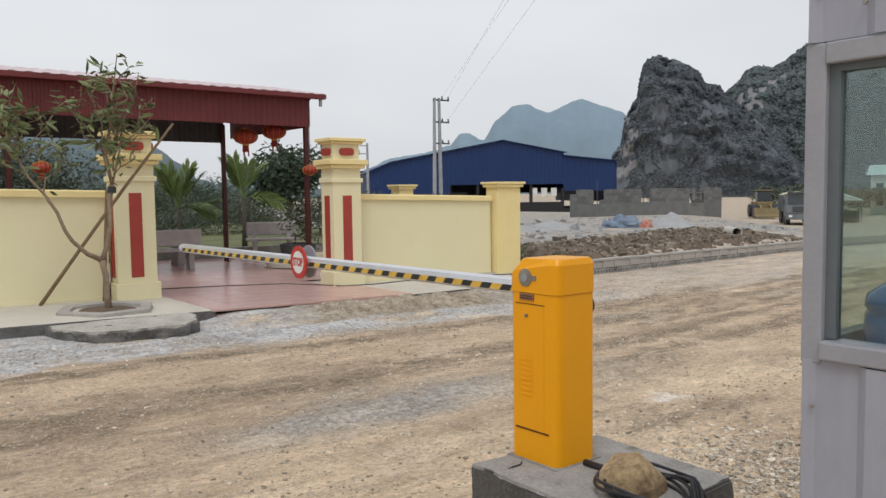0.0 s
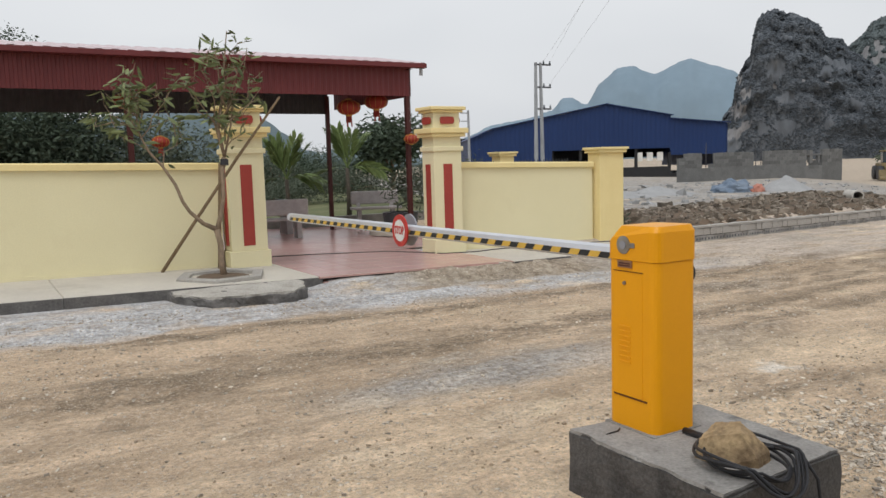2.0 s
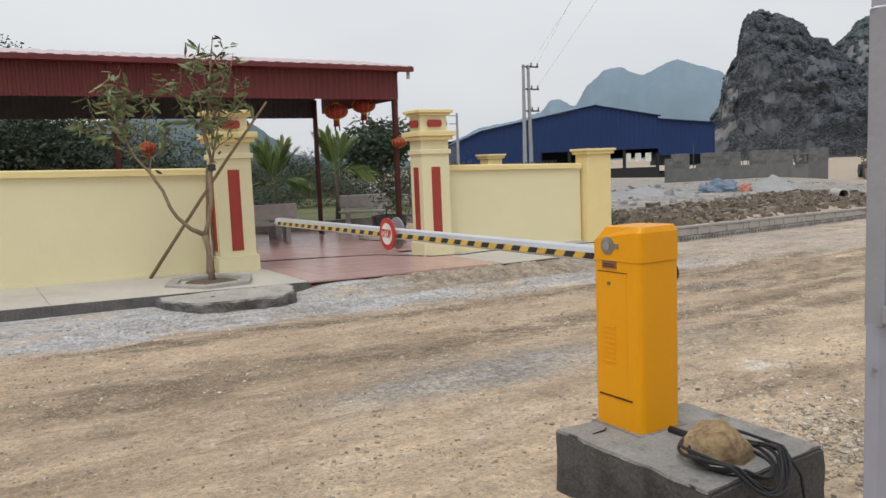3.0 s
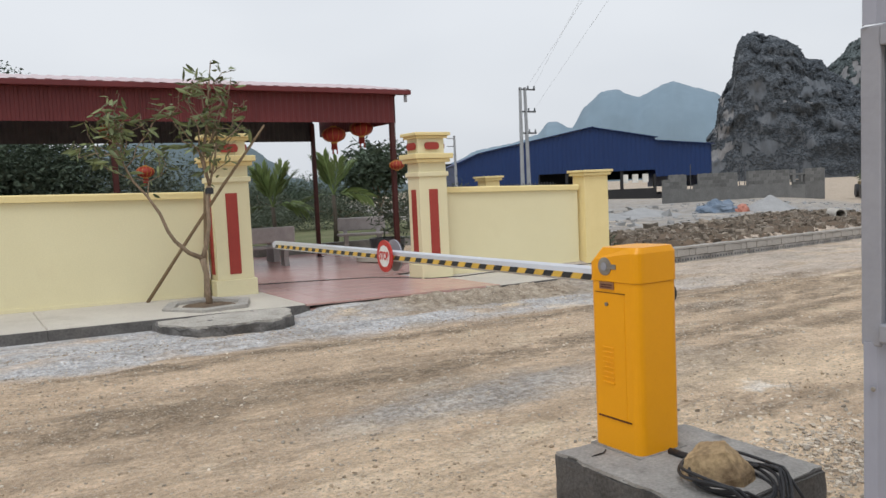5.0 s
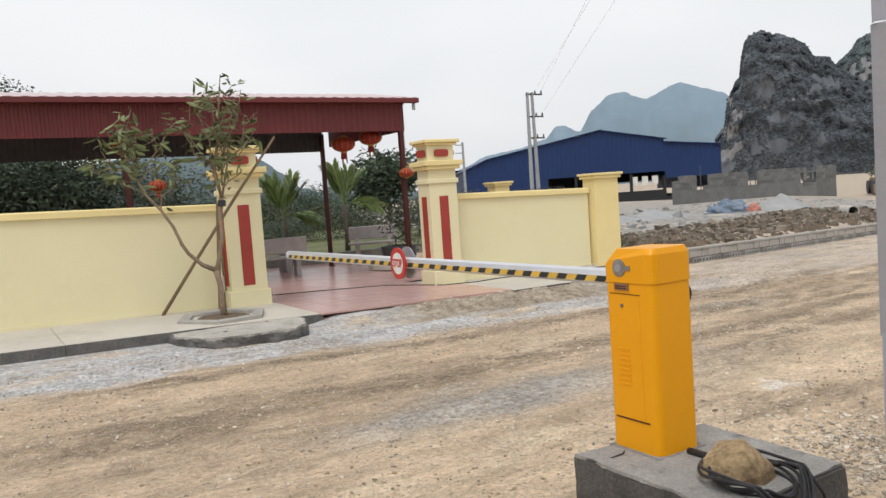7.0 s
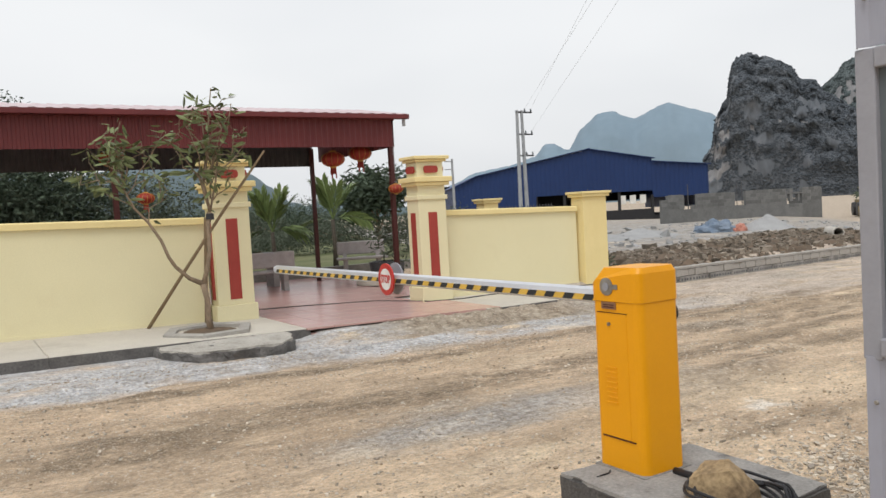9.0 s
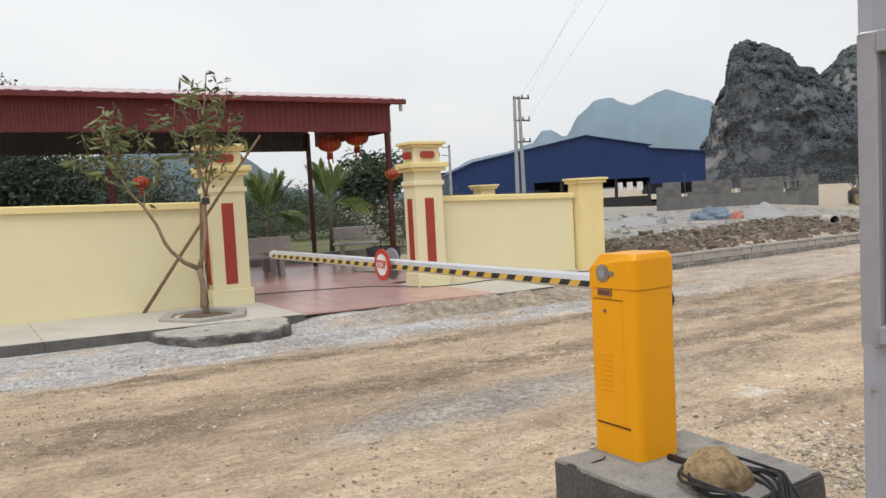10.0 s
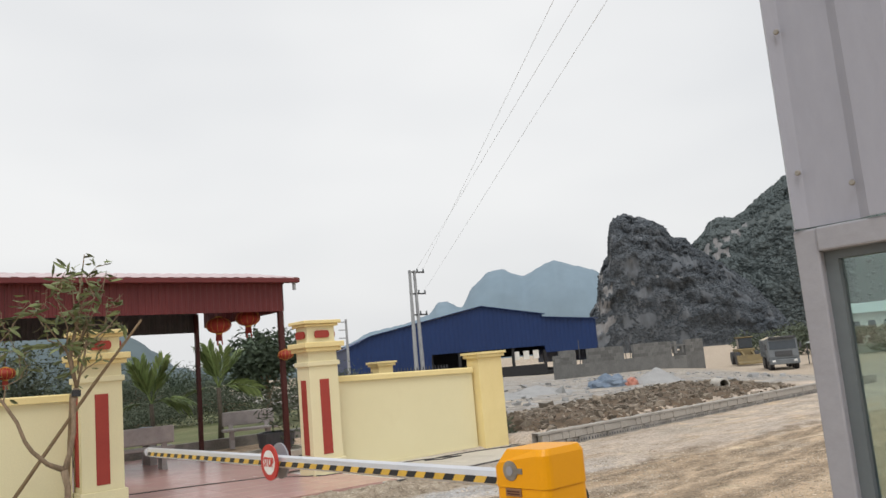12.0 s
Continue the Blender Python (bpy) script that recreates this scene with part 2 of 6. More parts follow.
    # both ridge tones carry the haze of distance in their base colour
    "ridge": mat("hazed_far_ridge", (0.20, 0.265, 0.315), (0.185, 0.25, 0.30), 1.0, scale=0.006, fine=0.05, bump=0.05),
    "ridge2": mat("hazed_nearer_ridge", (0.135, 0.175, 0.19), (0.105, 0.14, 0.15), 1.0, scale=0.01, fine=0.08, bump=0.1),
    "whitewall": mat("white_render", (0.72, 0.71, 0.66), None, 0.8, scale=1, fine=10, bump=0.05),
    "teal": mat("pale_teal_roof", (0.50, 0.57, 0.56), None, 0.6, bump=0.05),
}


# ---- mesh tools ----
SITE = pose(1.30, 12.33, 0, 0, 0, 13)


def S(u, v, z=0.0, rz=0.0):
    """A pose in the frame of the boundary wall: u along it, v behind it."""
    return SITE @ pose(u, v, z, 0, 0, rz)


def smooth(a, b, x):
    x = min(1.0, max(0.0, (x - a) / (b - a)))
    return x * x * (3 - 2 * x)


def pave_z(u):
    return 0.162 - 0.022 * min(max(u, -9.0), 8.0)


def kerb_v(u):
    return -0.6 + 0.125 * (u - 7.3)


def thing(name, m, label="", category="", group="", kind=""):
    ob = new(name)
    ob.empty_display_size = 0.1
    ob.matrix_world = m
    return tagged(ob, label, category, group, kind)


def to_mesh(bm, name, material, soft=False):
    me = bpy.data.meshes.new(name)
    bmesh.ops.recalc_face_normals(bm, faces=bm.faces)
    bm.to_mesh(me)
    bm.free()
    me.materials.append(material)
    if soft:
        for p in me.polygons:
            p.use_smooth = True
    return me


def part(name, bm, material, parent, label="", soft=False, m=None):
    ob = new(name, to_mesh(bm, name, material, soft))
    if parent is not None:
        ob.parent = parent
    if m is not None:
        ob.matrix_local = m
    return tagged(ob, label)


def solo(name, bm, material, m, label="", category="", group="", kind="", soft=False):
    ob = new(name, to_mesh(bm, name, material, soft))
    ob.matrix_world = m
    return tagged(ob, label, category, group, kind)


def box(bm, x0, y0, z0, x1, y1, z1, bevel=0.0, taper=None):
    vs = [bm.verts.new((x, y, z)) for z in (z0, z1) for y in (y0, y1) for x in (x0, x1)]
    if taper:
        for v in vs[4:]:
            v.co.x = (x0 + x1) / 2 + (v.co.x - (x0 + x1) / 2) * taper
            v.co.y = (y0 + y1) / 2 + (v.co.y - (y0 + y1) / 2) * taper
    fs = [bm.faces.new([vs[i] for i in f]) for f in ((0, 2, 3, 1), (4, 5, 7, 6), (0, 1, 5, 4), (2, 6, 7, 3), (0, 4, 6, 2), (1, 3, 7, 5))]
    if bevel:
        es = list({e for f in fs for e in f.edges})
        bmesh.ops.bevel(bm, geom=es, offset=bevel, segments=2, profile=0.5, affect="EDGES")
    return bm


def cubed(*a, **k):
    return box(bmesh.new(), *a, **k)


def tube(bm, pts, radii, seg=8, cap=True):
    """A round bar along points, with a radius at each."""
    pts = [Vector(p) for p in pts]
    if not hasattr(radii, "__len__"):
        radii = [radii] * len(pts)
    rings = []
    side = None
    for i, p in enumerate(pts):
        d = (pts[min(i + 1, len(pts) - 1)] - pts[max(i - 1, 0)]).normalized()
        if side is None:
            side = d.orthogonal().normalized()
        side = (side - d * side.dot(d)).normalized()
        up = d.cross(side)
        rings.append([bm.verts.new(p + (side * math.cos(a) + up * math.sin(a)) * radii[i]) for a in (2 * math.pi * k / seg for k in range(seg))])
    for r0, r1 in zip(rings, rings[1:]):
        for k in range(seg):
            bm.faces.new((r0[k], r0[(k + 1) % seg], r1[(k + 1) % seg], r1[k]))
    if cap:
        bm.faces.new(rings[0][::-1])
        bm.faces.new(rings[-1])
    return bm


def prism(bm, outline, z0, z1, slope=None):
    """An upright solid over an outline of (x, y)."""
    lo = [bm.verts.new((x, y, z0)) for x, y in outline]
    hi = [bm.verts.new((x, y, z1 + (slope(x, y) if slope else 0))) for x, y in outline]
    bm.faces.new(lo[::-1])
    bm.faces.new(hi)
    for i in range(len(lo)):
        j = (i + 1) % len(lo)
        bm.faces.new((lo[i], lo[j], hi[j], hi[i]))
    return bm


def lathe(bm, profile, seg=24, centre=(0, 0, 0)):
    c = Vector(centre)
    rings = [[bm.verts.new(c + Vector((r * math.cos(2 * math.pi * k / seg), r * math.sin(2 * math.pi * k / seg), z))) for k in range(seg)] for r, z in profile]
    for r0, r1 in zip(rings, rings[1:]):
        for k in range(seg):
            bm.faces.new((r0[k], r0[(k + 1) % seg], r1[(k + 1) % seg], r1[k]))
    bm.faces.new(rings[0][::-1])
    bm.faces.new(rings[-1])
    return bm


def raw_mesh(name, verts, faces, material, soft=False):
    me = bpy.data.meshes.new(name)
    me.from_pydata(verts, [], faces)
    me.materials.append(material)
    if soft:
        me.polygons.foreach_set("use_smooth", [True] * len(me.polygons))
    me.update()
    return me


def stones(name, spots, material, m, label, category, parent=None):
    """Loose stones (x, y, z, size) joined into one mesh."""
    rng = np.random.RandomState(len(spots))
    base = np.array([(x, y, z) for z in (-1, 1) for y in (-1, 1) for x in (-1, 1)], float) * 0.72
    tri = [(0, 2, 3, 1), (4, 5, 7, 6), (0, 1, 5, 4), (2, 6, 7, 3), (0, 4, 6, 2), (1, 3, 7, 5)]
    verts, faces = [], []
    for x, y, z, s in spots:
        k = len(verts)
        pts = base * rng.uniform(0.55, 1.2, (8, 1)) * s * (1, rng.uniform(0.6, 1.0), rng.uniform(0.5, 0.85)) + rng.normal(0, 0.16, (8, 3)) * s
        a = rng.uniform(0, 6.28)
        c, si = math.cos(a), math.sin(a)
        verts += [(x + p[0] * c - p[1] * si, y + p[0] * si + p[1] * c, z + p[2]) for p in pts]
        faces += [tuple(i + k for i in f) for f in tri]
    ob = new(name, raw_mesh(name, verts, faces, material))
    if parent is not None:
        ob.parent = parent
        return tagged(ob, label, kind="stuff")
    ob.matrix_world = m
    return tagged(ob, label, category, kind="stuff")


def leaves(rng, centre, radii, count, size, droop=0.3, long=2.6, hollow=0.35):
    """Small folded leaves filling an uneven clump: verts and faces."""
    verts, faces = [], []
    lumps = [(Vector(rng.normal(0, 0.42, 3)), rng.uniform(0.35, 0.62)) for _ in range(max(5, int(count / 90)))]
    for _ in range(count):
        c, r = lumps[rng.randint(len(lumps))]
        d = Vector(rng.normal(0, 1, 3)).normalized() * r * rng.uniform(hollow, 1) ** 0.5
        p = c + d
        at = Vector((centre[0] + p.x * radii[0], centre[1] + p.y * radii[1], centre[2] + p.z * radii[2]))
        way = Vector(rng.normal(0, 1, 3))
        way.z = way.z * 0.5 - droop
        way.normalize()
        side = way.cross(Vector(rng.normal(0, 1, 3))).normalized()
        s = size * rng.uniform(0.6, 1.3)
        k = len(verts)
        tip, mid = at + way * s * long, at + way * s * long * 0.45 + way.cross(side) * s * 0.15
        verts += [tuple(at), tuple(mid + side * s * 0.5), tuple(tip), tuple(mid - side * s * 0.5)]
        faces += [(k, k + 1, k + 2), (k, k + 2, k + 3)]
    return verts, faces


# ---- ground ----
def ground_z(u, v):
    sink = 0.011 * min(max(u - 24.0, 0.0), 45.0)
    near = -0.015 * min(max(u - 3.0, 0.0), 70.0) - sink
    far = 0.025 - 0.02 * min(max(u, -6.0), 4.0) - 0.018 * min(max(u - 4.0, 0.0), 60.0) - sink
    road = near + (far - near) * smooth(-9.0, -2.0, v)
    if u < 7.3:
        return road + (0.07 - road) * smooth(-0.4, 0.4, v)
    plateau = 0.15 + (far - 0.15) * max(smooth(38, 58, u), smooth(21, 39, u - 1.3 * (v - 6.0)))
    k = kerb_v(u)
    return road + (plateau - road) * smooth(k - 0.05, k + 0.5, v) * smooth(7.2, 7.8, u)


def ruts(u, v):
    """Wheel ruts and trampled dirt on the road, along u."""
    edge = -1.9 if u < 7.3 else kerb_v(u) - 0.2
    fade = smooth(edge + 0.1, edge - 0.5, v) * smooth(-40, -14, v) * smooth(60, 20, abs(u))
    long = noise.noise(Vector((u * 0.12, v * 1.5, 0.0))) * 0.045 + noise.noise(Vector((u * 0.35, v * 3.2, 4.0))) * 0.028
    rough = noise.noise(Vector((u * 2.3, v * 2.3, 9.0))) * 0.020 + noise.fractal(Vector((u * 4.5, v * 5.5, 2.0)), 0.8, 2.0, 3) * 0.016
    heap = 0.055 * math.exp(-((u - 2.9) / 2.1) ** 4 - ((v + 2.0) / 0.33) ** 2) * max(0.0, 0.6 + 1.6 * noise.fractal(Vector((u * 2.6, v * 4.5, 1)), 0.8, 2.0, 4))
    calm = 1 - 0.6 * math.exp(-((u + 1.0) ** 2 + (v + 9.0) ** 2) / 1.6)
    fill = 0.085 * smooth(-2.7, -1.85, v) * smooth(-0.1, 0.4, u) * smooth(6.8, 5.8, u) * (v < -1.0)
    return fade * calm * (long + rough) + heap + fill


def spread(lo, hi, step, reach, grow=1.22):
    a = list(np.arange(lo, hi, step))
    left, right, d = [], [], step
    x, y = lo, hi
    while y < reach:
        d *= grow
        x, y = x - d, y + d
        left.append(x)
        right.append(y)
    return left[::-1] + a + [hi] + right


us, vs = spread(-7.0, 13.0, 0.075, 3200), spread(-13.0, 0.5, 0.065, 3200)
g_verts = [(u, v, ground_z(u, v) + (ruts(u, v) if abs(u) < 60 and -40 < v < 12 else 0.0)) for v in vs for u in us]
nu = len(us)
g_faces = [(j * nu + i, j * nu + i + 1, (j + 1) * nu + i + 1, (j + 1) * nu + i) for j in range(len(vs) - 1) for i in range(nu - 1)]


def dirt_material():
    """Tan limestone dirt with grey gravel in bands along the road, damp brown ruts and pale dusty blotches."""
    m = bpy.data.materials.new("dirt_road")
    m.use_nodes = True
    n, l = m.node_tree.nodes, m.node_tree.links
    p = n["Principled BSDF"]
    p.inputs["Roughness"].default_value, p.inputs["Specular IOR Level"].default_value = 0.95, 0.15
    co = n.new("ShaderNodeTexCoord")

    def tex(scale, stretch=(1, 1, 1), detail=6.0, rough=0.62):
        mp, t = n.new("ShaderNodeMapping"), n.new("ShaderNodeTexNoise")
        mp.inputs["Scale"].default_value = stretch
        t.inputs["Scale"].default_value, t.inputs["Detail"].default_value, t.inputs["Roughness"].default_value = scale, detail, rough
        l.new(co.outputs["Object"], mp.inputs["Vector"])
        l.new(mp.outputs["Vector"], t.inputs["Vector"])
        return t.outputs["Fac"]

    def band(fac, a, b):
        r = n.new("ShaderNodeMapRange")
        r.interpolation_type = "SMOOTHSTEP"
        r.inputs["From Min"].default_value, r.inputs["From Max"].default_value = a, b
        l.new(fac, r.inputs["Value"])
        return r.outputs["Result"]

    def math2(op, a, b):
        k = n.new("ShaderNodeMath")
        k.operation = op
        for i, x in enumerate((a, b)):
            if hasattr(x, "links"):
                l.new(x, k.inputs[i])
            else:
                k.inputs[i].default_value = x
        return k.outputs[0]

    def mix(fac, a, b, kind="MIX"):
        k = n.new("ShaderNodeMix")
        k.data_type, k.blend_type = "RGBA", kind
        for key, x in (("Factor", fac), ("A", a), ("B", b)):
            if hasattr(x, "links"):
                l.new(x, k.inputs[key])
            else:
                k.inputs[key].default_value = x if key == "Factor" else (*x, 1)
        return k.outputs["Result"]

    sep = n.new("ShaderNodeSeparateXYZ")
    l.new(co.outputs["Object"], sep.inputs[0])
    tan = mix(band(tex(0.9, (0.6, 1, 1), 9.0, 0.7), 0.3, 0.7), (0.625, 0.475, 0.332), (0.45, 0.335, 0.226))
    ruts_c = mix(math2("MULTIPLY", band(tex(0.8, (0.2, 1.3, 1), 7.0, 0.66), 0.48, 0.62), 0.4), tan, (0.235, 0.175, 0.115))
    wob = math2("MULTIPLY", math2("SUBTRACT", tex(0.45), 0.5), 3.2)
    strip = math2("MULTIPLY", band(math2("ADD", sep.outputs["Y"], math2("MULTIPLY", wob, 0.35)), -3.75, -3.35), band(math2("ADD", sep.outputs["Y"], wob), 6.0, 2.0))
    strip = math2("MULTIPLY", strip, math2("SUBTRACT", 1.0, math2("MULTIPLY", band(sep.outputs["X"], 3.0, 8.0), 0.6)))
    grit = math2("MULTIPLY", strip, band(tex(1.2, (0.5, 1, 1)), 0.30, 0.50))
    grey = mix(grit, ruts_c, mix(band(tex(16.0, (1, 1, 1), 8.0, 0.75), 0.35, 0.65), (0.63, 0.625, 0.62), (0.33, 0.325, 0.325)))
    patch = math2("MULTIPLY", band(tex(0.55, (0.45, 1, 1)), 0.55, 0.66), 0.75)
    grey2 = mix(patch, grey, mix(band(tex(15.0, (1, 1, 1), 8.0, 0.75), 0.35, 0.65), (0.50, 0.44, 0.365), (0.22, 0.19, 0.155)))
    pale = mix(band(tex(0.8, (0.55, 1.1, 1), 8.0, 0.7), 0.58, 0.68), grey2, (0.68, 0.55, 0.38))
    site = math2("MULTIPLY", band(sep.outputs["X"], 7.4, 9.0), band(math2("SUBTRACT", sep.outputs["Y"], math2("MULTIPLY", sep.outputs["X"], 0.125)), -0.9, 0.4))
    pale = mix(math2("MULTIPLY", site, band(sep.outputs["X"], 46.0, 36.0)), pale, mix(band(tex(1.5, (1, 1, 1), 8.0, 0.7), 0.35, 0.65), (0.39, 0.38, 0.365), (0.24, 0.223, 0.20)))
    mud = math2("MULTIPLY", band(math2("ADD", sep.outputs["Y"], math2("MULTIPLY", tex(2.0, (1, 1, 1), 7.0, 0.7), 1.2)), -2.3, -1.8), math2("MULTIPLY", band(sep.outputs["X"], 0.6, 1.6), band(sep.outputs["X"], 6.0, 4.0)))
    pale = mix(math2("MULTIPLY", mud, band(sep.outputs["Y"], -1.0, -1.4)), pale, mix(band(tex(6.0, (1, 1, 1), 8.0, 0.75), 0.35, 0.65), (0.46, 0.39, 0.30), (0.20, 0.155, 0.11)))
    spot = n.new("ShaderNodeVectorMath")
    spot.operation = "DISTANCE"
    l.new(co.outputs["Object"], spot.inputs[0])
    spot.inputs[1].default_value = (1.42, -7.72, 0.0)
    dust = band(math2("ADD", spot.outputs["Value"], math2("MULTIPLY", tex(5.0, (1, 1, 1), 7.0, 0.7), 0.9)), 0.66, 0.46)
    pale = mix(dust, pale, (0.74, 0.68, 0.60))
    chips = band(tex(48.0, (1, 1, 1), 2.0, 0.5), 0.58, 0.62)
    lane = math2("ADD", math2("SUBTRACT", sep.outputs["Y"], math2("MULTIPLY", math2("MAXIMUM", math2("SUBTRACT", sep.outputs["X"], 2.0), 0.0), 0.11)), math2("MULTIPLY", math2("SUBTRACT", tex(0.6, (0.7, 0.9, 1), 7.0, 0.7), 0.5), 1.5))

    def track(v0, w, u0, u1):
        """A damp wheel track along the road between two places."""
        across = band(math2("ABSOLUTE", math2("SUBTRACT", lane, v0), 0.0), w, w * 0.3)
        return math2("MULTIPLY", across, math2("MULTIPLY", band(sep.outputs["X"], u0 - 0.6, u0 + 0.6), band(sep.outputs["X"], u1 + 0.8, u1 - 0.8)))

    worn = None
    for row in ((-3.95, 0.30, -3.6, 9.0), (-5.5, 0.42, -9.0, 3.0), (-5.0, 0.34, 2.5, 16.0), (-6.1, 0.36, 1.2, 12.0), (-5.55, 0.20, 4.0, 16.0), (-6.75, 0.22, 1.6, 8.0), (-4.4, 0.20, 3.0, 16.0), (-7.15, 0.32, 0.2, 2.8), (-7.7, 0.2, -0.2, 1.0), (-8.15, 0.28, -0.2, 1.7)):
        one = track(*row)
        worn = one if worn is None else math2("MAXIMUM", worn, one)
    worn = math2("MULTIPLY", math2("MULTIPLY", worn, math2("MULTIPLY", band(tex(1.5, (0.45, 1.4, 1), 10.0, 0.75), 0.32, 0.50), band(tex(4.5, (0.5, 1.2, 1), 8.0, 0.75), 0.34, 0.56))), 0.95)
    pale = mix(worn, pale, mix(band(tex(14.0, (1, 1, 1), 7.0, 0.75), 0.38, 0.62), (0.29, 0.222, 0.152), (0.165, 0.125, 0.085)))
    grey_spot = math2("MULTIPLY", band(math2("ADD", math2("ABSOLUTE", math2("ADD", sep.outputs["Y"], 6.6), 0.0), math2("MULTIPLY", tex(1.4, (0.6, 1, 1), 7.0, 0.7), 1.2)), 1.1, 0.7), math2("MULTIPLY", band(sep.outputs["X"], -2.2, -1.2), band(sep.outputs["X"], 1.2, 0.2)))
    pale = mix(math2("MULTIPLY", grey_spot, 0.8), pale, mix(band(tex(18.0, (1, 1, 1), 8.0, 0.75), 0.36, 0.64), (0.50, 0.485, 0.46), (0.22, 0.205, 0.19)))
    streak = math2("MULTIPLY", math2("MULTIPLY", band(tex(1.3, (0.45, 1.3, 1), 10.0, 0.72), 0.50, 0.62), band(tex(7.0, (0.7, 1, 1), 6.0, 0.7), 0.36, 0.58)), 0.55)
    pale = mix(streak, pale, (0.25, 0.19, 0.13))
    bright = math2("MULTIPLY", band(tex(0.7, (0.5, 1.1, 1), 10.0, 0.78), 0.55, 0.64), 0.6)
    pale = mix(bright, pale, (0.73, 0.60, 0.44))
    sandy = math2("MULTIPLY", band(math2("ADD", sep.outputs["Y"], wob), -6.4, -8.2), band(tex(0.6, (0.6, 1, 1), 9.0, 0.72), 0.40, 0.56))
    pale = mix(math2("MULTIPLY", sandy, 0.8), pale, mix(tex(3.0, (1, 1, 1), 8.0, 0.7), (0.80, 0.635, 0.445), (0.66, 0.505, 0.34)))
    pale = mix(math2("MULTIPLY", dust, 0.6), pale, (0.80, 0.75, 0.68))
    pale = mix(math2("MULTIPLY", band(sep.outputs["X"], 24.0, 44.0), 0.65), pale, (0.385, 0.335, 0.275))
    c = mix(math2("MULTIPLY", chips, 0.4), pale, mix(tex(8.0), (0.70, 0.62, 0.51), (0.36, 0.31, 0.26)))
    c = mix(math2("MULTIPLY", band(tex(22.0, (1, 1, 1), 5.0, 0.7), 0.56, 0.70), 0.5), c, (0.19, 0.145, 0.10))
    def pebbles(scale, keep, reach):
        """Small stones lying in the dirt: where they are, and a random number for each."""
        cell, mp = n.new("ShaderNodeTexVoronoi"), n.new("ShaderNodeMapping")
        mp.inputs["Scale"].default_value = (1, 1, 0.0)
        l.new(co.outputs["Object"], mp.inputs["Vector"])
        l.new(mp.outputs["Vector"], cell.inputs["Vector"])
        cell.inputs["Scale"].default_value = scale
        parts = n.new("ShaderNodeSeparateColor")
        l.new(cell.outputs["Color"], parts.inputs[0])
        lying = band(math2("ADD", parts.outputs[0], math2("MULTIPLY", math2("SUBTRACT", tex(1.1, (0.6, 1.2, 1), 6.0, 0.7), 0.5), 1.6)), keep, keep + 0.06)
        return math2("MULTIPLY", band(cell.outputs["Distance"], reach, reach * 0.6), lying), parts.outputs[1]

    small, tone = pebbles(52.0, 0.62, 0.42)
    large, tone2 = pebbles(24.0, 0.80, 0.34)
    c = mix(math2("MULTIPLY", small, 0.75), c, mix(tone, (0.70, 0.61, 0.49), (0.27, 0.21, 0.15)))
    c = mix(math2("MULTIPLY", large, 0.8), c, mix(tone2, (0.70, 0.63, 0.53), (0.24, 0.20, 0.155)))
    def shade(fac, lo, hi):
        r = n.new("ShaderNodeMapRange")
        r.inputs["From Min"].default_value, r.inputs["From Max"].default_value = 0.34, 0.66
        r.inputs["To Min"].default_value, r.inputs["To Max"].default_value = lo, hi
        l.new(fac, r.inputs["Value"])
        return r.outputs["Result"]

    c = mix(1.0, c, shade(tex(28.0, (0.8, 1, 1), 8.0, 0.8), 0.70, 1.32), "MULTIPLY")
    c = mix(1.0, c, shade(tex(3.2, (0.45, 1.25, 1), 10.0, 0.8), 0.80, 1.24), "MULTIPLY")
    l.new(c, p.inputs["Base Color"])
    h = math2("ADD", math2("MULTIPLY", tex(7.0, (0.7, 1, 1), 8.0, 0.7), 1.2), math2("ADD", math2("MULTIPLY", tex(60.0, (1, 1, 1), 4.0, 0.65), 0.3), math2("ADD", math2("MULTIPLY", small, 0.16), math2("MULTIPLY", large, 0.3))))
    bp = n.new("ShaderNodeBump")
    bp.inputs["Strength"].default_value, bp.inputs["Distance"].default_value = 1.0, 0.04
    l.new(h, bp.inputs["Height"])
    l.new(bp.outputs["Normal"], p.inputs["Normal"])
    return m


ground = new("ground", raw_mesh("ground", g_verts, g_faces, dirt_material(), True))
ground.matrix_world = SITE
tagged(ground, "tan limestone dirt road with wheel ruts and grey gravel", "ground", kind="structure")


# ---- far hills ----
def bearing(x):
    """The direction (world degrees from +y, to the right) of a column of the wide view."""
    return 25.4 + math.degrees(math.atan((x - 784) / 1397.0))


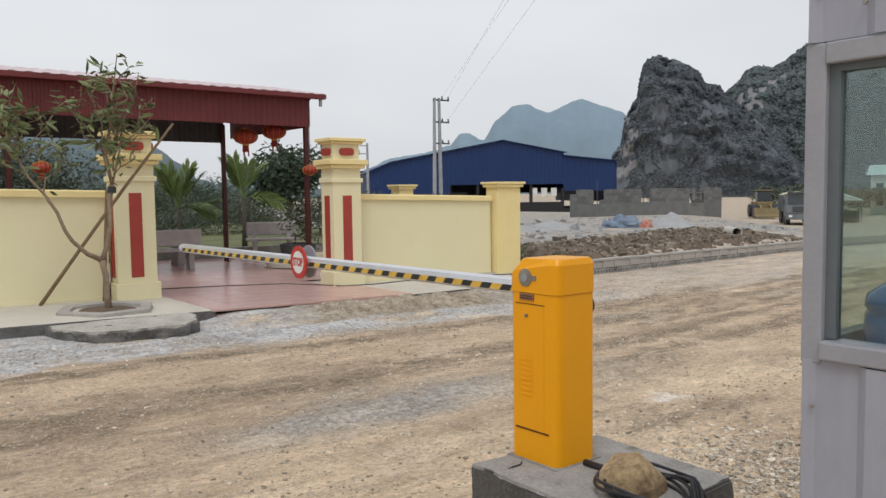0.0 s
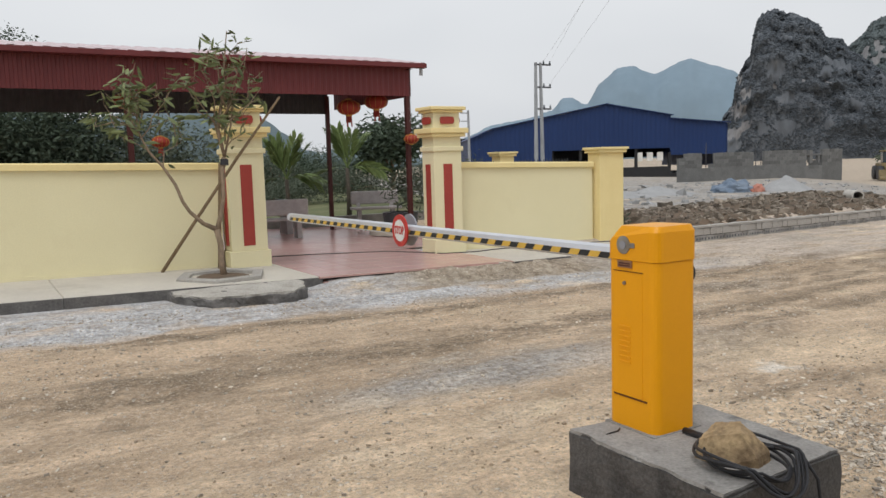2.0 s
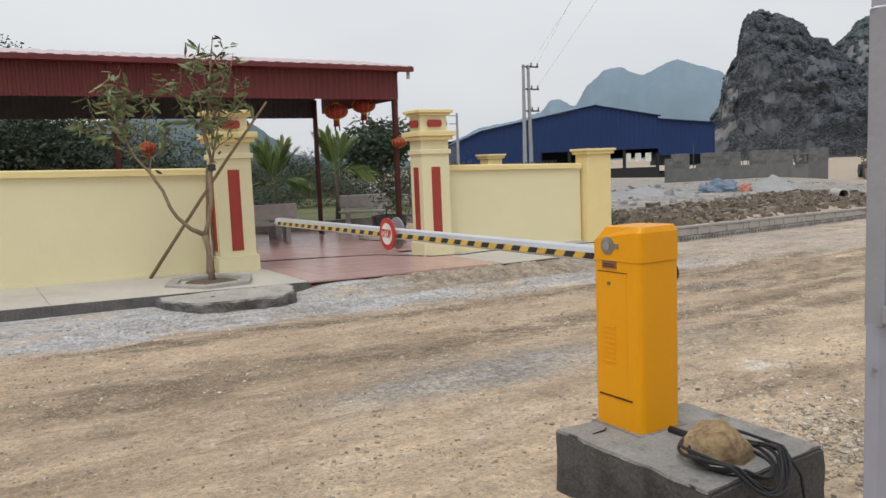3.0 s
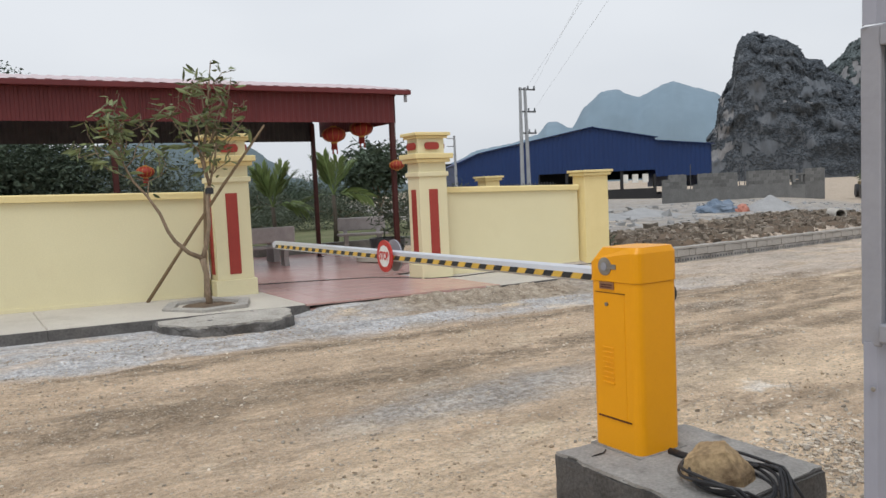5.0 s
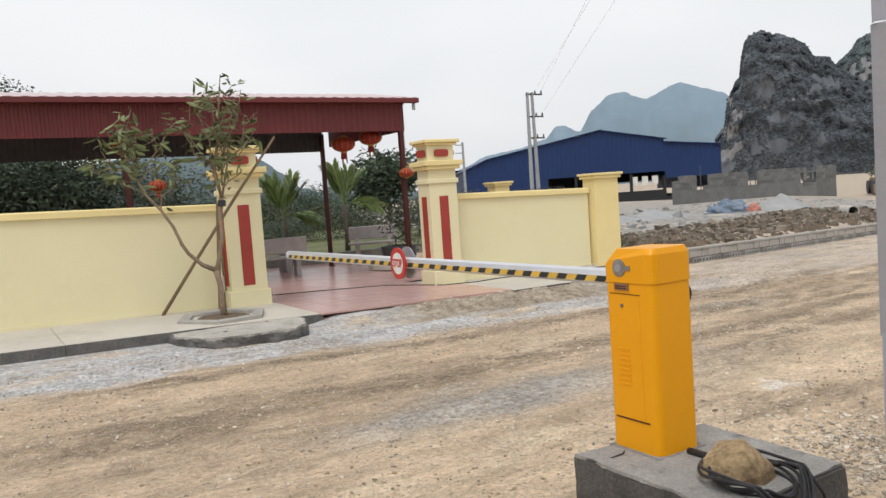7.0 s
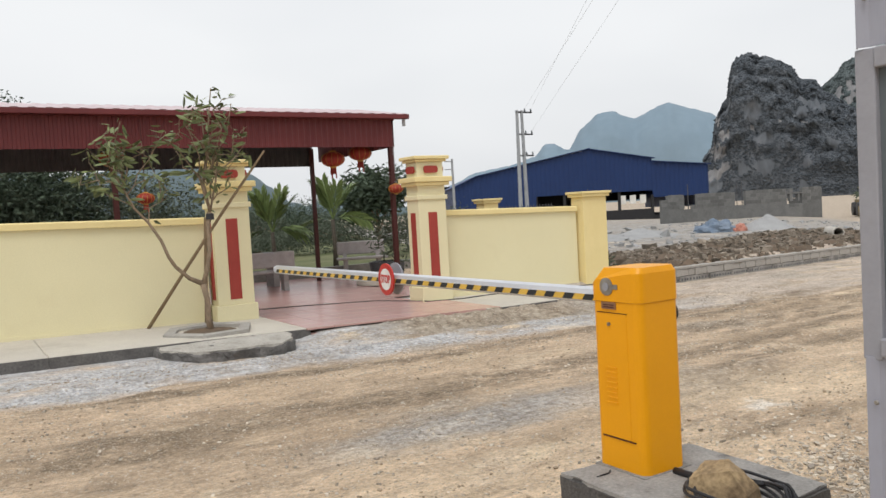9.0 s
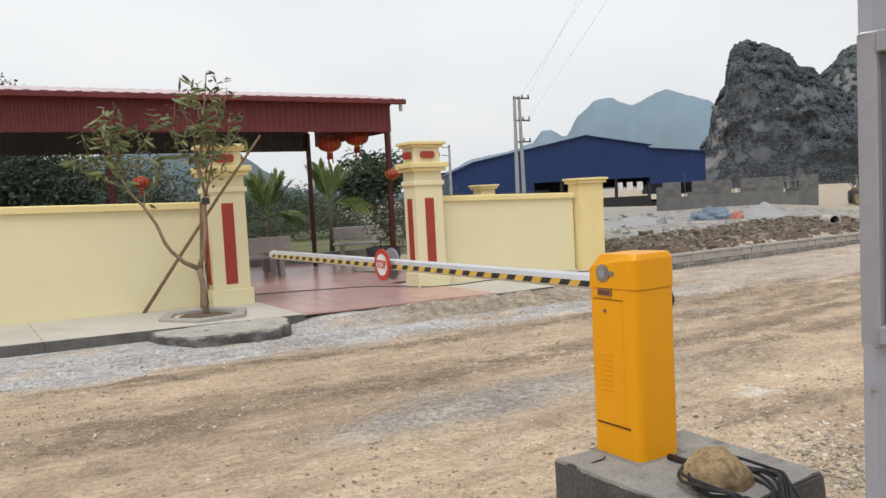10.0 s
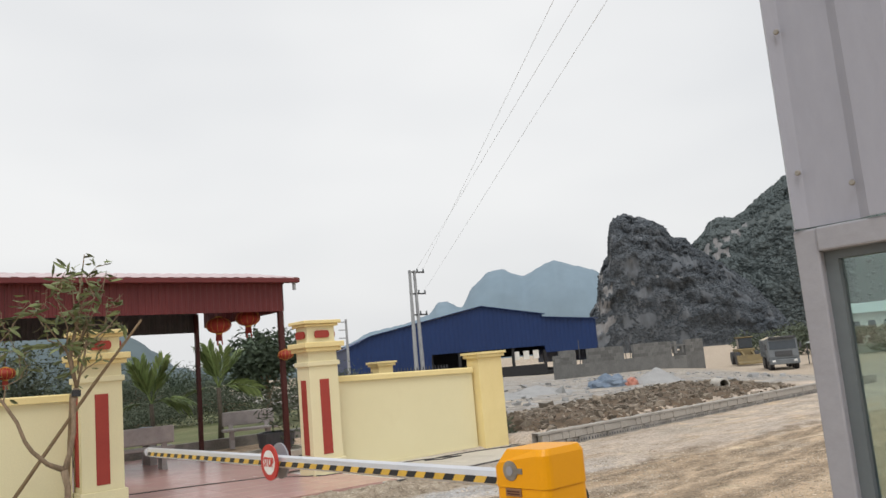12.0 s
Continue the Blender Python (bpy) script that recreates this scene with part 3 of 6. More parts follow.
def hill_range(name, material, dist, depth, crest, seed, rough, label, steep=0.5, cols=150, rows=26, category="hill", scrub=0, tuft=1.0, exact=False, scars=(), leafage="leaf_hill"):
    """A range of hills round the place: crest gives bearing column and height step above the level; noise makes it craggy."""
    xs, ys = zip(*crest)
    verts, faces, bare = [], [], []
    x0, x1 = xs[0], xs[-1]
    turn = min(x1, 1570.0) if exact else x1
    inner = cols if turn == x1 else int(cols * 0.78)
    lift = []
    for j in range(rows + 1):
        t = math.pi * j / rows
        lift.append((dist - depth * math.copysign(abs(math.cos(t)) ** 0.7, math.cos(t)), max(0.0, math.sin(t)) ** steep))
    crown_k = max(k * dist / d for d, k in lift) if exact else 1.0
    for i in range(cols + 1):
        x = x0 + (turn - x0) * i / inner if i <= inner else turn + (x1 - turn) * (i - inner) / (cols - inner)
        rise = float(np.interp(x, xs, ys)) / 1397.0 / math.sqrt(1 + ((x - 784) / 1397.0) ** 2)
        a = radians(bearing(x))
        for j in range(rows + 1):
            d, k = lift[j]
            top = rise * dist / crown_k + 1.6
            z = -3.0 + (top + 3.0) * k
            seen = (z - 1.6) / d * 1397.0 * math.sqrt(1 + ((x - 784) / 1397.0) ** 2)
            q = Vector((math.sin(a) * d, math.cos(a) * d, z + seed * 900.0)) / (dist * 0.02)
            lump = noise.fractal(q, 1.0, 2.0, 4) * 0.016 + noise.fractal(q * 4.0, 0.9, 2.0, 3) * 0.006
            side = noise.fractal(q * 1.2 + Vector((50, 3, 9)), 1.0, 2.0, 4) * 0.040 + noise.fractal(q * 4.0 + Vector((7, 30, 1)), 0.9, 2.0, 3) * 0.007
            z += lump * rough * dist * min(1.0, k * 1.3)
            d += side * rough * dist * min(1.0, k * 2)
            verts.append((0.13 + math.sin(a) * d, 0.3 + math.cos(a) * d, max(z, -4.0)))
            near = min((math.hypot(x - sx, seen - sy) / sr for sx, sy, sr in scars), default=9.0)
            bare.append(near + 0.9 * noise.fractal(q * 2.5, 0.8, 2.0, 4) < 0.95)
    for i in range(cols):
        for j in range(rows):
            k = i * (rows + 1) + j
            faces.append((k, k + rows + 1, k + rows + 2, k + 1))
    ob = new(name, raw_mesh(name, verts, faces, material, True))
    tagged(ob, label, category, kind="structure")
    if scars:
        ob.data.materials.append(M["quarry"])
        ob.data.polygons.foreach_set("material_index", [int(bare[f[0]]) for f in faces])
    if scrub:
        r = np.random.RandomState(seed)
        v = np.array(verts)
        cells = r.randint(0, cols, scrub) * (rows + 1) + r.randint(0, int(rows * 0.62), scrub)
        w = r.rand(scrub, 2)
        at = v[cells] * ((1 - w[:, :1]) * (1 - w[:, 1:])) + v[cells + rows + 1] * (w[:, :1] * (1 - w[:, 1:])) + v[cells + 1] * ((1 - w[:, :1]) * w[:, 1:]) + v[cells + rows + 2] * (w[:, :1] * w[:, 1:])
        keep = [i for i in range(scrub) if at[i, 2] > -1 and not bare[cells[i]] and noise.noise(Vector(at[i]) / (dist * 0.02)) > -0.35]
        ball = np.array([(1, 0, 0), (0, 1, 0), (-1, 0, 0), (0, -1, 0), (0, 0, 0.8), (0, 0, -0.7)], float)
        tri = np.array(((0, 1, 4), (1, 2, 4), (2, 3, 4), (3, 0, 4), (1, 0, 5), (2, 1, 5), (3, 2, 5), (0, 3, 5)))
        n = len(keep)
        size = tuft * r.gamma(4.0, 0.25, (n, 1, 1)).clip(0.35, 2.6)
        at[:, 2] -= 0.25 * tuft
        lv_ = (at[keep][:, None, :] + ball[None] * size * r.uniform(0.55, 1.35, (n, 6, 1)) + r.normal(0, 0.2, (n, 6, 3)) * size).reshape(-1, 3).tolist()
        lf_ = (tri[None] + 6 * np.arange(n)[:, None, None]).reshape(-1, 3).tolist()
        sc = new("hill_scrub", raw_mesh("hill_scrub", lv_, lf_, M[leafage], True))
        sc.parent = ob
        tagged(sc, "scrub clinging to the slope, haze in its grey-green colour", kind="stuff")
    return ob


hill_range("backdrop_far_ridge", M["ridge"], 1900, 250, [(560, 0), (640, 38), (700, 62), (760, 70), (800, 82), (815, 101), (832, 102), (852, 91), (860, 92), (880, 123), (910, 146), (932, 151), (955, 141), (972, 135), (1000, 148), (1030, 158), (1060, 147), (1090, 139), (1110, 127), (1200, 95), (1320, 40)], 1, 0.12, "karst ridge on the horizon, haze in its blue-grey colour", 0.8)
hill_range("backdrop_near_ridge", M["ridge2"], 950, 130, [(-900, 60), (-500, 150), (-250, 130), (-60, 95), (60, 108), (130, 112), (200, 104), (262, 94), (292, 80), (322, 54), (352, 30), (385, 18), (430, 38), (452, 54), (472, 40), (500, 24), (560, 10), (640, 0)], 2, 0.16, "wooded hill behind the garden, haze in its blue-green colour", 0.8)
hill_range("karst_hill", M["karst"], 430, 60, [(1076, 0), (1085, 62), (1100, 80), (1106, 122), (1116, 145), (1128, 162), (1132, 190), (1137, 216), (1146, 226), (1165, 231), (1200, 223), (1233, 206), (1245, 186), (1270, 177), (1288, 160), (1330, 130), (1370, 95), (1402, 60), (1440, 8)], 3, 0.32, "steep limestone karst with scrub and bare rock, haze in its grey colour", 0.75, 220, 90, scrub=70000, tuft=0.36, exact=True, scars=[(1100, 30, 14), (1108, 68, 12), (1116, 98, 9), (1108, 126, 7), (1120, 45, 9), (1212, 116, 4), (1250, 112, 5), (1165, 105, 4)])
hill_range("wooded_mountain", M["mountain"], 640, 200, [(1225, 0), (1262, 120), (1281, 165), (1303, 183), (1320, 206), (1336, 212), (1366, 209), (1387, 222), (1441, 261), (1494, 294), (1520, 306), (1650, 360), (1900, 350), (2300, 220), (2900, 160), (4200, 60)], 4, 0.22, "wooded mountain with a quarry scar, haze in its dull green colour", 0.9, 320, 90, scrub=90000, tuft=0.85, exact=True, scars=[(1294, 147, 8), (1310, 152, 9), (1328, 162, 10), (1346, 172, 9), (1364, 183, 8), (1382, 193, 6), (1340, 150, 9), (1322, 142, 9)], leafage="leaf_mount")


# ---- boundary wall, pavement ----
def wall_run(name, u0, u1, label):
    """Rendered boundary wall with a coping, following the slope of the pavement."""
    w = thing(name, S(0, 0), label, "wall", kind="structure")
    bm = bmesh.new()
    n = 10
    for i in range(n + 1):
        u = u0 + (u1 - u0) * i / n
        z0, z1 = pave_z(u) - 0.15, pave_z(u) + 1.45
        for p in ((u, 0.25, z0), (u, 0.25, z1), (u, 0.43, z1), (u, 0.43, z0)):
            bm.verts.new(p)
    bm.verts.ensure_lookup_table()
    for i in range(n):
        for a in range(4):
            b = (a + 1) % 4
            bm.faces.new([bm.verts[k] for k in (i * 4 + a, i * 4 + b, i * 4 + 4 + b, i * 4 + 4 + a)])
    bm.faces.new([bm.verts[k] for k in (0, 1, 2, 3)])
    bm.faces.new([bm.verts[k] for k in (n * 4 + 3, n * 4 + 2, n * 4 + 1, n * 4)])
    part("wall_face", bm, M["cream"], w)
    bm = bmesh.new()
    for i in range(n + 1):
        u = u0 + (u1 - u0) * i / n
        z = pave_z(u)
        for p in ((u, 0.20, z + 1.452), (u, 0.20, z + 1.535), (u, 0.22, z + 1.553), (u, 0.47, z + 1.553), (u, 0.48, z + 1.452)):
            bm.verts.new(p)
    bm.verts.ensure_lookup_table()
    for i in range(n):
        for a in range(5):
            b = (a + 1) % 5
            bm.faces.new([bm.verts[k] for k in (i * 5 + a, i * 5 + b, i * 5 + 5 + b, i * 5 + 5 + a)])
    bm.faces.new([bm.verts[k] for k in range(5)])
    bm.faces.new([bm.verts[n * 5 + k] for k in range(5)])
    part("coping", bm, M["cream2"], w, "ochre painted coping")
    bm = bmesh.new()
    for i in range(n):
        ua, ub = u0 + (u1 - u0) * i / n, u0 + (u1 - u0) * (i + 1) / n
        box(bm, ua, 0.232, pave_z(ua) - 0.1, ub, 0.249, pave_z(ub) + 0.055)
    part("skirting", bm, M["cream"], w, "faded ochre strip along the foot")
    return w


wall_run("wall_west", -9.0, -0.62, "pale yellow rendered boundary wall with ochre coping")
wall_run("wall_east", 3.52, 6.66, "pale yellow rendered boundary wall with ochre coping")


def slab_strip(name, pieces, label):
    w = thing(name, S(0, 0), label, "pavement", kind="structure")
    for u0, u1, v0a, v0b, v1 in pieces:
        bm = bmesh.new()
        top = [bm.verts.new((u, v, pave_z(u))) for u, v in ((u0, v0a), (u1, v0b), (u1, v1), (u0, v1))]
        low = [bm.verts.new((u, v, pave_z(u) - 0.16)) for u, v in ((u0, v0a + 0.015), (u1, v0b + 0.015), (u1, v1), (u0, v1))]
        bm.faces.new(top)
        bm.faces.new(low[::-1])
        for i in range(4):
            j = (i + 1) % 4
            bm.faces.new((low[i], low[j], top[j], top[i]))
        bmesh.ops.bevel(bm, geom=[e for e in bm.edges if all(x in top for x in e.verts)], offset=0.012, segments=1, affect="EDGES")
        slab = part("slab", bm, M["pave"], w)
        # thin added strip: the front face's shade and wetness put into a dark colour
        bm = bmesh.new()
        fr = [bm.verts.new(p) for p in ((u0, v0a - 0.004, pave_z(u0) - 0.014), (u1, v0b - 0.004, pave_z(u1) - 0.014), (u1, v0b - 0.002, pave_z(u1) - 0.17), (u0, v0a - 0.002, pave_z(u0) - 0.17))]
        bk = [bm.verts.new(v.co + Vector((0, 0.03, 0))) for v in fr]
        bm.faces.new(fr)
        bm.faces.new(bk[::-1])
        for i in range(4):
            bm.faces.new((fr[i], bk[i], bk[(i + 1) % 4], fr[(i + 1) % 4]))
        part("edge_face", bm, M["slab_edge"], slab, "rough slab edge, colour darkened for its shade and wetness")
    return w


slab_strip("pavement", [(-9.0 + 2.0 * i, -7.004 + 2.0 * i, -1.62, -1.62, 0.248) for i in range(4)] + [(-1.0, 0.16, -1.62, -1.66, 0.248), (3.02, 5.0, -1.72, -1.52, 0.248), (5.004, 7.5, -1.52, -1.12, 0.248)], "worn cast concrete pavement along the wall")


# ---- gate pillars ----
def gate_pillar(u, lift=0.0, tall=0.0):
    """A gate pillar; lift raises all from its upper band on, tall its head."""
    z0 = pave_z(u + 0.28)
    g = thing("gate_pillar", S(u, 0, z0), "pale yellow gate pillar with red panels and moulded cap", "pillar", "gate pillars")
    part("plinth", cubed(-0.02, -0.02, -0.1, 0.60, 0.44, 0.24, bevel=0.008), M["cream"], g)
    part("shaft", cubed(0.015, 0.015, 0.24, 0.565, 0.405, 1.71 + lift, bevel=0.006), M["cream"], g)
    part("panel", cubed(0.20, 0.006, 0.32, 0.375, 0.03, 1.52, bevel=0.003), M["redpanel"], g, "recess-painted red front panel")
    part("panel", cubed(0.006, 0.13, 0.32, 0.03, 0.29, 1.52, bevel=0.003), M["redpanel"], g, "red side panel")
    part("panel", cubed(0.55, 0.13, 0.32, 0.574, 0.29, 1.52, bevel=0.003), M["redpanel"], g, "red side panel")
    part("band", cubed(-0.015, -0.015, 1.66 + lift, 0.595, 0.435, 1.74 + lift, bevel=0.012), M["cream"], g)
    part("neck", cubed(0.02, 0.02, 1.74 + lift, 0.56, 0.40, 1.90 + lift), M["cream"], g)
    bm = bmesh.new()
    box(bm, -0.05, -0.05, 1.90 + lift, 0.62, 0.46, 1.96 + lift, bevel=0.01)
    box(bm, -0.085, -0.085, 1.962 + lift, 0.665, 0.505, 2.05 + lift, bevel=0.012)
    part("ledge", bm, M["cream2"], g, "ochre moulded ledge")
    part("head", cubed(0.03, 0.03, 2.05 + lift, 0.55, 0.39, 2.26 + lift + tall, bevel=0.004), M["cream"], g)
    for side in range(3):
        bm = bmesh.new()
        ring = [(0.14 * (1 if math.cos(a) > 0 else -1) * (0.68 + 0.32 * abs(math.cos(a))) if abs(math.cos(a)) > 0.02 else 0, 0.062 * math.sin(a)) for a in (2 * math.pi * k / 20 for k in range(20))]
        prism(bm, ring, 0, 0.02)
        turn = pose(0.29, 0.012, 2.155 + lift + tall / 2, 90) if side == 0 else pose(0.012, 0.21, 2.155 + lift + tall / 2, 90, 0, -90) if side == 1 else pose(0.568, 0.21, 2.155 + lift + tall / 2, 90, 0, 90)
        part("medallion", bm, M["redpanel"], g, "red oval medallion", m=turn)
    bm = bmesh.new()
    box(bm, -0.02, -0.02, 2.26 + lift + tall, 0.60, 0.44, 2.30 + lift + tall, bevel=0.01)
    box(bm, -0.06, -0.06, 2.302 + lift + tall, 0.64, 0.48, 2.36 + lift + tall, bevel=0.012)
    part("cap", bm, M["cream2"], g, "ochre moulded cap")
    return g


gate_pillar(-0.58, 0.02, 0.01)
gate_pillar(2.92, 0.075, 0.05)


def end_pillar(u, v, h, w=0.52, d=0.34):
    g = thing("wall_pillar", S(u, v, pave_z(u)), "plain ochre wall pillar with a flat cap", "pillar", "wall pillars")
    part("shaft", cubed(0, 0, -0.1, w, d, h, bevel=0.006), M["cream2"], g)
    bm = bmesh.new()
    box(bm, -0.05, -0.05, h, w + 0.05, d + 0.05, h + 0.06, bevel=0.01)
    box(bm, -0.08, -0.08, h + 0.062, w + 0.08, d + 0.08, h + 0.11, bevel=0.008)
    part("cap", bm, M["cream2"], g)


end_pillar(6.72, 0.1, 1.72, 0.62)
end_pillar(7.25, 4.2, 1.74, 0.42)
end_pillar(9.3, 7.0, 1.30, 0.50)


# ---- paving of the forecourt ----
forecourt = thing("forecourt_paving", S(0, 0), "reddish terracotta tile paving of the forecourt", "paving", kind="structure")


def tile_z(u, v):
    return pave_z(u) + 0.004


# ---- pavilion ----
def ribbed(bm, u0, u1, pitch, depth, corners, close=True):
    """A ribbed sheet between two edges: corners(u) gives the two end points; ribs stand proud along its normal."""
    rows = []
    u = u0
    while u < u1 - 1e-6:
        for f, h in ((0.0, 0), (0.35, 0), (0.45, 1), (0.8, 1), (0.9, 0)):
            if u + f * pitch <= u1:
                rows.append((u + f * pitch, h * depth))
        u += pitch
    rows.append((u1, 0))
    prev = None
    for uu, h in rows:
        a, b, nrm = corners(uu)
        va, vb = bm.verts.new(a + nrm * h), bm.verts.new(b + nrm * h)
        if prev:
            bm.faces.new((prev[0], va, vb, prev[1]))
        prev = (va, vb)
    return bm


def solid(ob, t=0.004):
    md = ob.modifiers.new("thick", "SOLIDIFY")
    md.thickness = t
    return ob


pav = thing("pavilion", S(0, 0), "open steel pavilion with dark red sheet roof and deep fascia", "pavilion")
U0, U1 = -12.0, 3.93
for pu in (-11.8, -6.7, -1.42, 3.9):
    for pv in (2.66, 6.4):
        if pu == -1.42 and pv > 4:
            continue
        pu -= 0.15 if pu > 3 and pv > 4 else 0.0
        z0 = pave_z(pu) - 0.02
        bm = cubed(pu - 0.045, pv - 0.045, z0, pu + 0.045, pv + 0.045, 3.45 if pv < 4 else 3.3, bevel=0.006)
        post = part("post", bm, M["redpost"], pav, "maroon square steel post")
        part("foot_plate", cubed(pu - 0.09, pv - 0.09, z0, pu + 0.09, pv + 0.09, z0 + 0.03), M["redpost"], post)
V3 = Vector
solid(part("front_fascia", ribbed(bmesh.new(), U0, U1, 0.12, 0.012, lambda u: (V3((u, 2.60, 2.98)), V3((u, 2.60, 3.60)), V3((0, -1, 0)))), M["redsheet"], pav, "dark red ribbed fascia"))
solid(part("back_fascia", ribbed(bmesh.new(), U0, 3.80, 0.12, 0.012, lambda u: (V3((u, 6.46, 2.88)), V3((u, 6.46, 3.4)), V3((0, 1, 0)))), M["steel_dark"], pav))
solid(part("end_fascia", ribbed(bmesh.new(), 2.6, 6.46, 0.12, 0.012, lambda v: (V3((3.965, v, 2.98)), V3((3.965, v, 3.52)), V3((1, 0, 0)))), M["redsheet"], pav))
solid(part("roof_sheet", ribbed(bmesh.new(), U0, 4.22, 0.25, 0.012, lambda u: (V3((u, 2.42, 3.62)), V3((u, 4.55, 3.99)), V3((0, -0.2, 1)))), M["redroof"], pav, "faded red ribbed roof sheet"))
solid(part("roof_sheet", ribbed(bmesh.new(), U0, 4.22, 0.25, 0.012, lambda u: (V3((u, 4.55, 3.99)), V3((u, 6.7, 3.62)), V3((0, 0.2, 1)))), M["redroof"], pav))
part("gutter", cubed(U0, 2.36, 3.52, 4.22, 2.50, 3.612, bevel=0.01), M["redsheet"], pav, "dark red box gutter")
bm = bmesh.new()
prism(bm, [(2.52, 3.50), (6.6, 3.50), (6.6, 3.60), (4.55, 3.96), (2.52, 3.60)], 0, 0.03)
part("gable", bm, M["redsheet"], pav, m=Matrix(((0, 0, 1, 3.92), (1, 0, 0, 0), (0, 1, 0, 0), (0, 0, 0, 1))))
part("downpipe", tube(bmesh.new(), [(4.12, 2.43, 3.53), (4.12, 2.43, 3.38)], 0.035, 12), M["pole"], pav, "short grey downpipe stub")
bm = bmesh.new()
for pu in np.arange(-11.5, 4.0, 1.3):
    box(bm, pu - 0.03, 2.66, 3.46, pu + 0.03, 6.4, 3.52)
for pv in np.arange(3.0, 6.3, 0.8):
    box(bm, U0, pv - 0.03, 3.521, U1, pv + 0.03, 3.56)
part("rafters", bm, M["steel_dark"], pav, "dark steel roof framing")


def lantern(u, v, z, r, tassel=True):
    g = thing("lantern", S(u, v, z), "round red silk lantern with gold tassel hanging from the roof", "lantern", "red lanterns")
    bm = bmesh.new()
    seg = 32
    prof = [(0.25, -0.62), (0.5, -0.56), (0.8, -0.40), (0.96, -0.18), (1.0, 0.0), (0.96, 0.18), (0.8, 0.40), (0.5, 0.56), (0.25, 0.62)]
    lathe(bm, [(a * r, b * r) for a, b in prof], seg)
    bm.verts.ensure_lookup_table()
    for i, vv in enumerate(bm.verts):
        k = 1.0 if i % 2 else 0.955
        vv.co.x *= k
        vv.co.y *= k
    part("shade", bm, M["lantern"], g, soft=True)
    bm = bmesh.new()
    lathe(bm, [(0.27 * r, 0.6 * r), (0.27 * r, 0.72 * r)], 16)
    part("collar", bm, M["gold"], g)
    bm = bmesh.new()
    lathe(bm, [(0.27 * r, -0.74 * r), (0.27 * r, -0.6 * r)], 16)
    part("collar", bm, M["gold"], g)
    part("cord", tube(bmesh.new(), [(0, 0, 0.7 * r), (0, 0, 3.45 - z)], 0.006, 5), M["redpost"], g)
    for k in range(12):
        a = k * math.pi / 6
        part("rib", tube(bmesh.new(), [(p * r * 1.012 * math.cos(a), p * r * 1.012 * math.sin(a), q * r) for p, q in prof], 0.0035, 4), M["gold"], g)
    if tassel:
        bm = bmesh.new()
        for k in range(10):
            a = k * 0.63
            tube(bm, [(0.2 * r * math.cos(a), 0.2 * r * math.sin(a), -0.74 * r), (0.24 * r * math.cos(a), 0.24 * r * math.sin(a), -(1.25 + 0.35 * (k % 3 == 0)) * r)], 0.012, 5)
        part("tassel", bm, M["lantern"], g)
    return g


lantern(2.86, 3.2, 2.79, 0.24)
lantern(3.48, 3.2, 2.91, 0.24)
lantern(3.86, 2.45, 2.12, 0.15, False)
lantern(-0.98, 2.45, 2.12, 0.15)
lantern(-1.11, 4.5, 2.97, 0.25)


# ---- barrier gate ----
plinth = thing("barrier_plinth", S(0, 0), "rough weathered concrete plinth under the barrier", "plinth")
bm = bmesh.new()
prism(bm, [(-1.41, -9.55), (-0.60, -9.52), (-0.57, -8.68), (-1.40, -8.58)], -0.08, 0.30)
bmesh.ops.bevel(bm, geom=list(bm.edges), offset=0.012, segments=2, affect="EDGES")
bmesh.ops.subdivide_edges(bm, edges=list(bm.edges), cuts=11, use_grid_fill=True)
for v in bm.verts:
    v.co += Vector([noise.fractal(v.co * 6 + Vector((k * 9, 0, 0)), 0.9, 2.0, 4) * (0.005 if v.co.z > 0.29 and k == 2 else 0.011) for k in range(3)])
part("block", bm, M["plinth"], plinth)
bm = bmesh.new()
prism(bm, [(-1.405, -9.53), (-0.61, -9.50), (-0.58, -8.69), (-1.395, -8.595)], 0.288, 0.3055)
bmesh.ops.subdivide_edges(bm, edges=list(bm.edges), cuts=23, use_grid_fill=True)
for v in bm.verts:
    edge = min(v.co.x + 1.405, v.co.y + 9.53)
    slip = 0.022 * max(0.0, noise.fractal(v.co * 9, 0.8, 2.0, 4)) * smooth(0.08, 0.0, edge)
    v.co += Vector((slip, slip, 0.003 * noise.fractal(v.co * 14, 0.8, 2.0, 4)))
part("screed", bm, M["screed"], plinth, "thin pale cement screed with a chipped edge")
part("mortar_bed", cubed(-1.17, -8.94, 0.29, -0.85, -8.60, 0.311, bevel=0.003), M["pave_edge"], plinth, "thin mortar bed under the cabinet")


def rounded(x0, y0, x1, y1, r, n=5):
    pts = []
    for cx, cy, a0 in ((x1 - r, y1 - r, 0), (x0 + r, y1 - r, 90), (x0 + r, y0 + r, 180), (x1 - r, y0 + r, 270)):
        pts += [(cx + r * math.cos(radians(a0 + 90 * k / n)), cy + r * math.sin(radians(a0 + 90 * k / n))) for k in range(n + 1)]
    return pts


gate = thing("barrier_gate", S(-1.03, -8.79, 0.307), "orange-yellow boom barrier cabinet with striped aluminium arm lowered", "barrier")
part("cabinet", prism(bmesh.new(), rounded(-0.122, -0.14, 0.158, 0.185, 0.045), 0.0, 0.83), M["yellow"], gate)
bm = bmesh.new()
outline = rounded(-0.126, -0.145, 0.162, 0.19, 0.049)
lo = [bm.verts.new((x, y, 0.832)) for x, y in outline]
mid = [bm.verts.new((x, y, 0.972 - 0.06 * smooth(0.08, 0.19, y))) for x, y in outline]
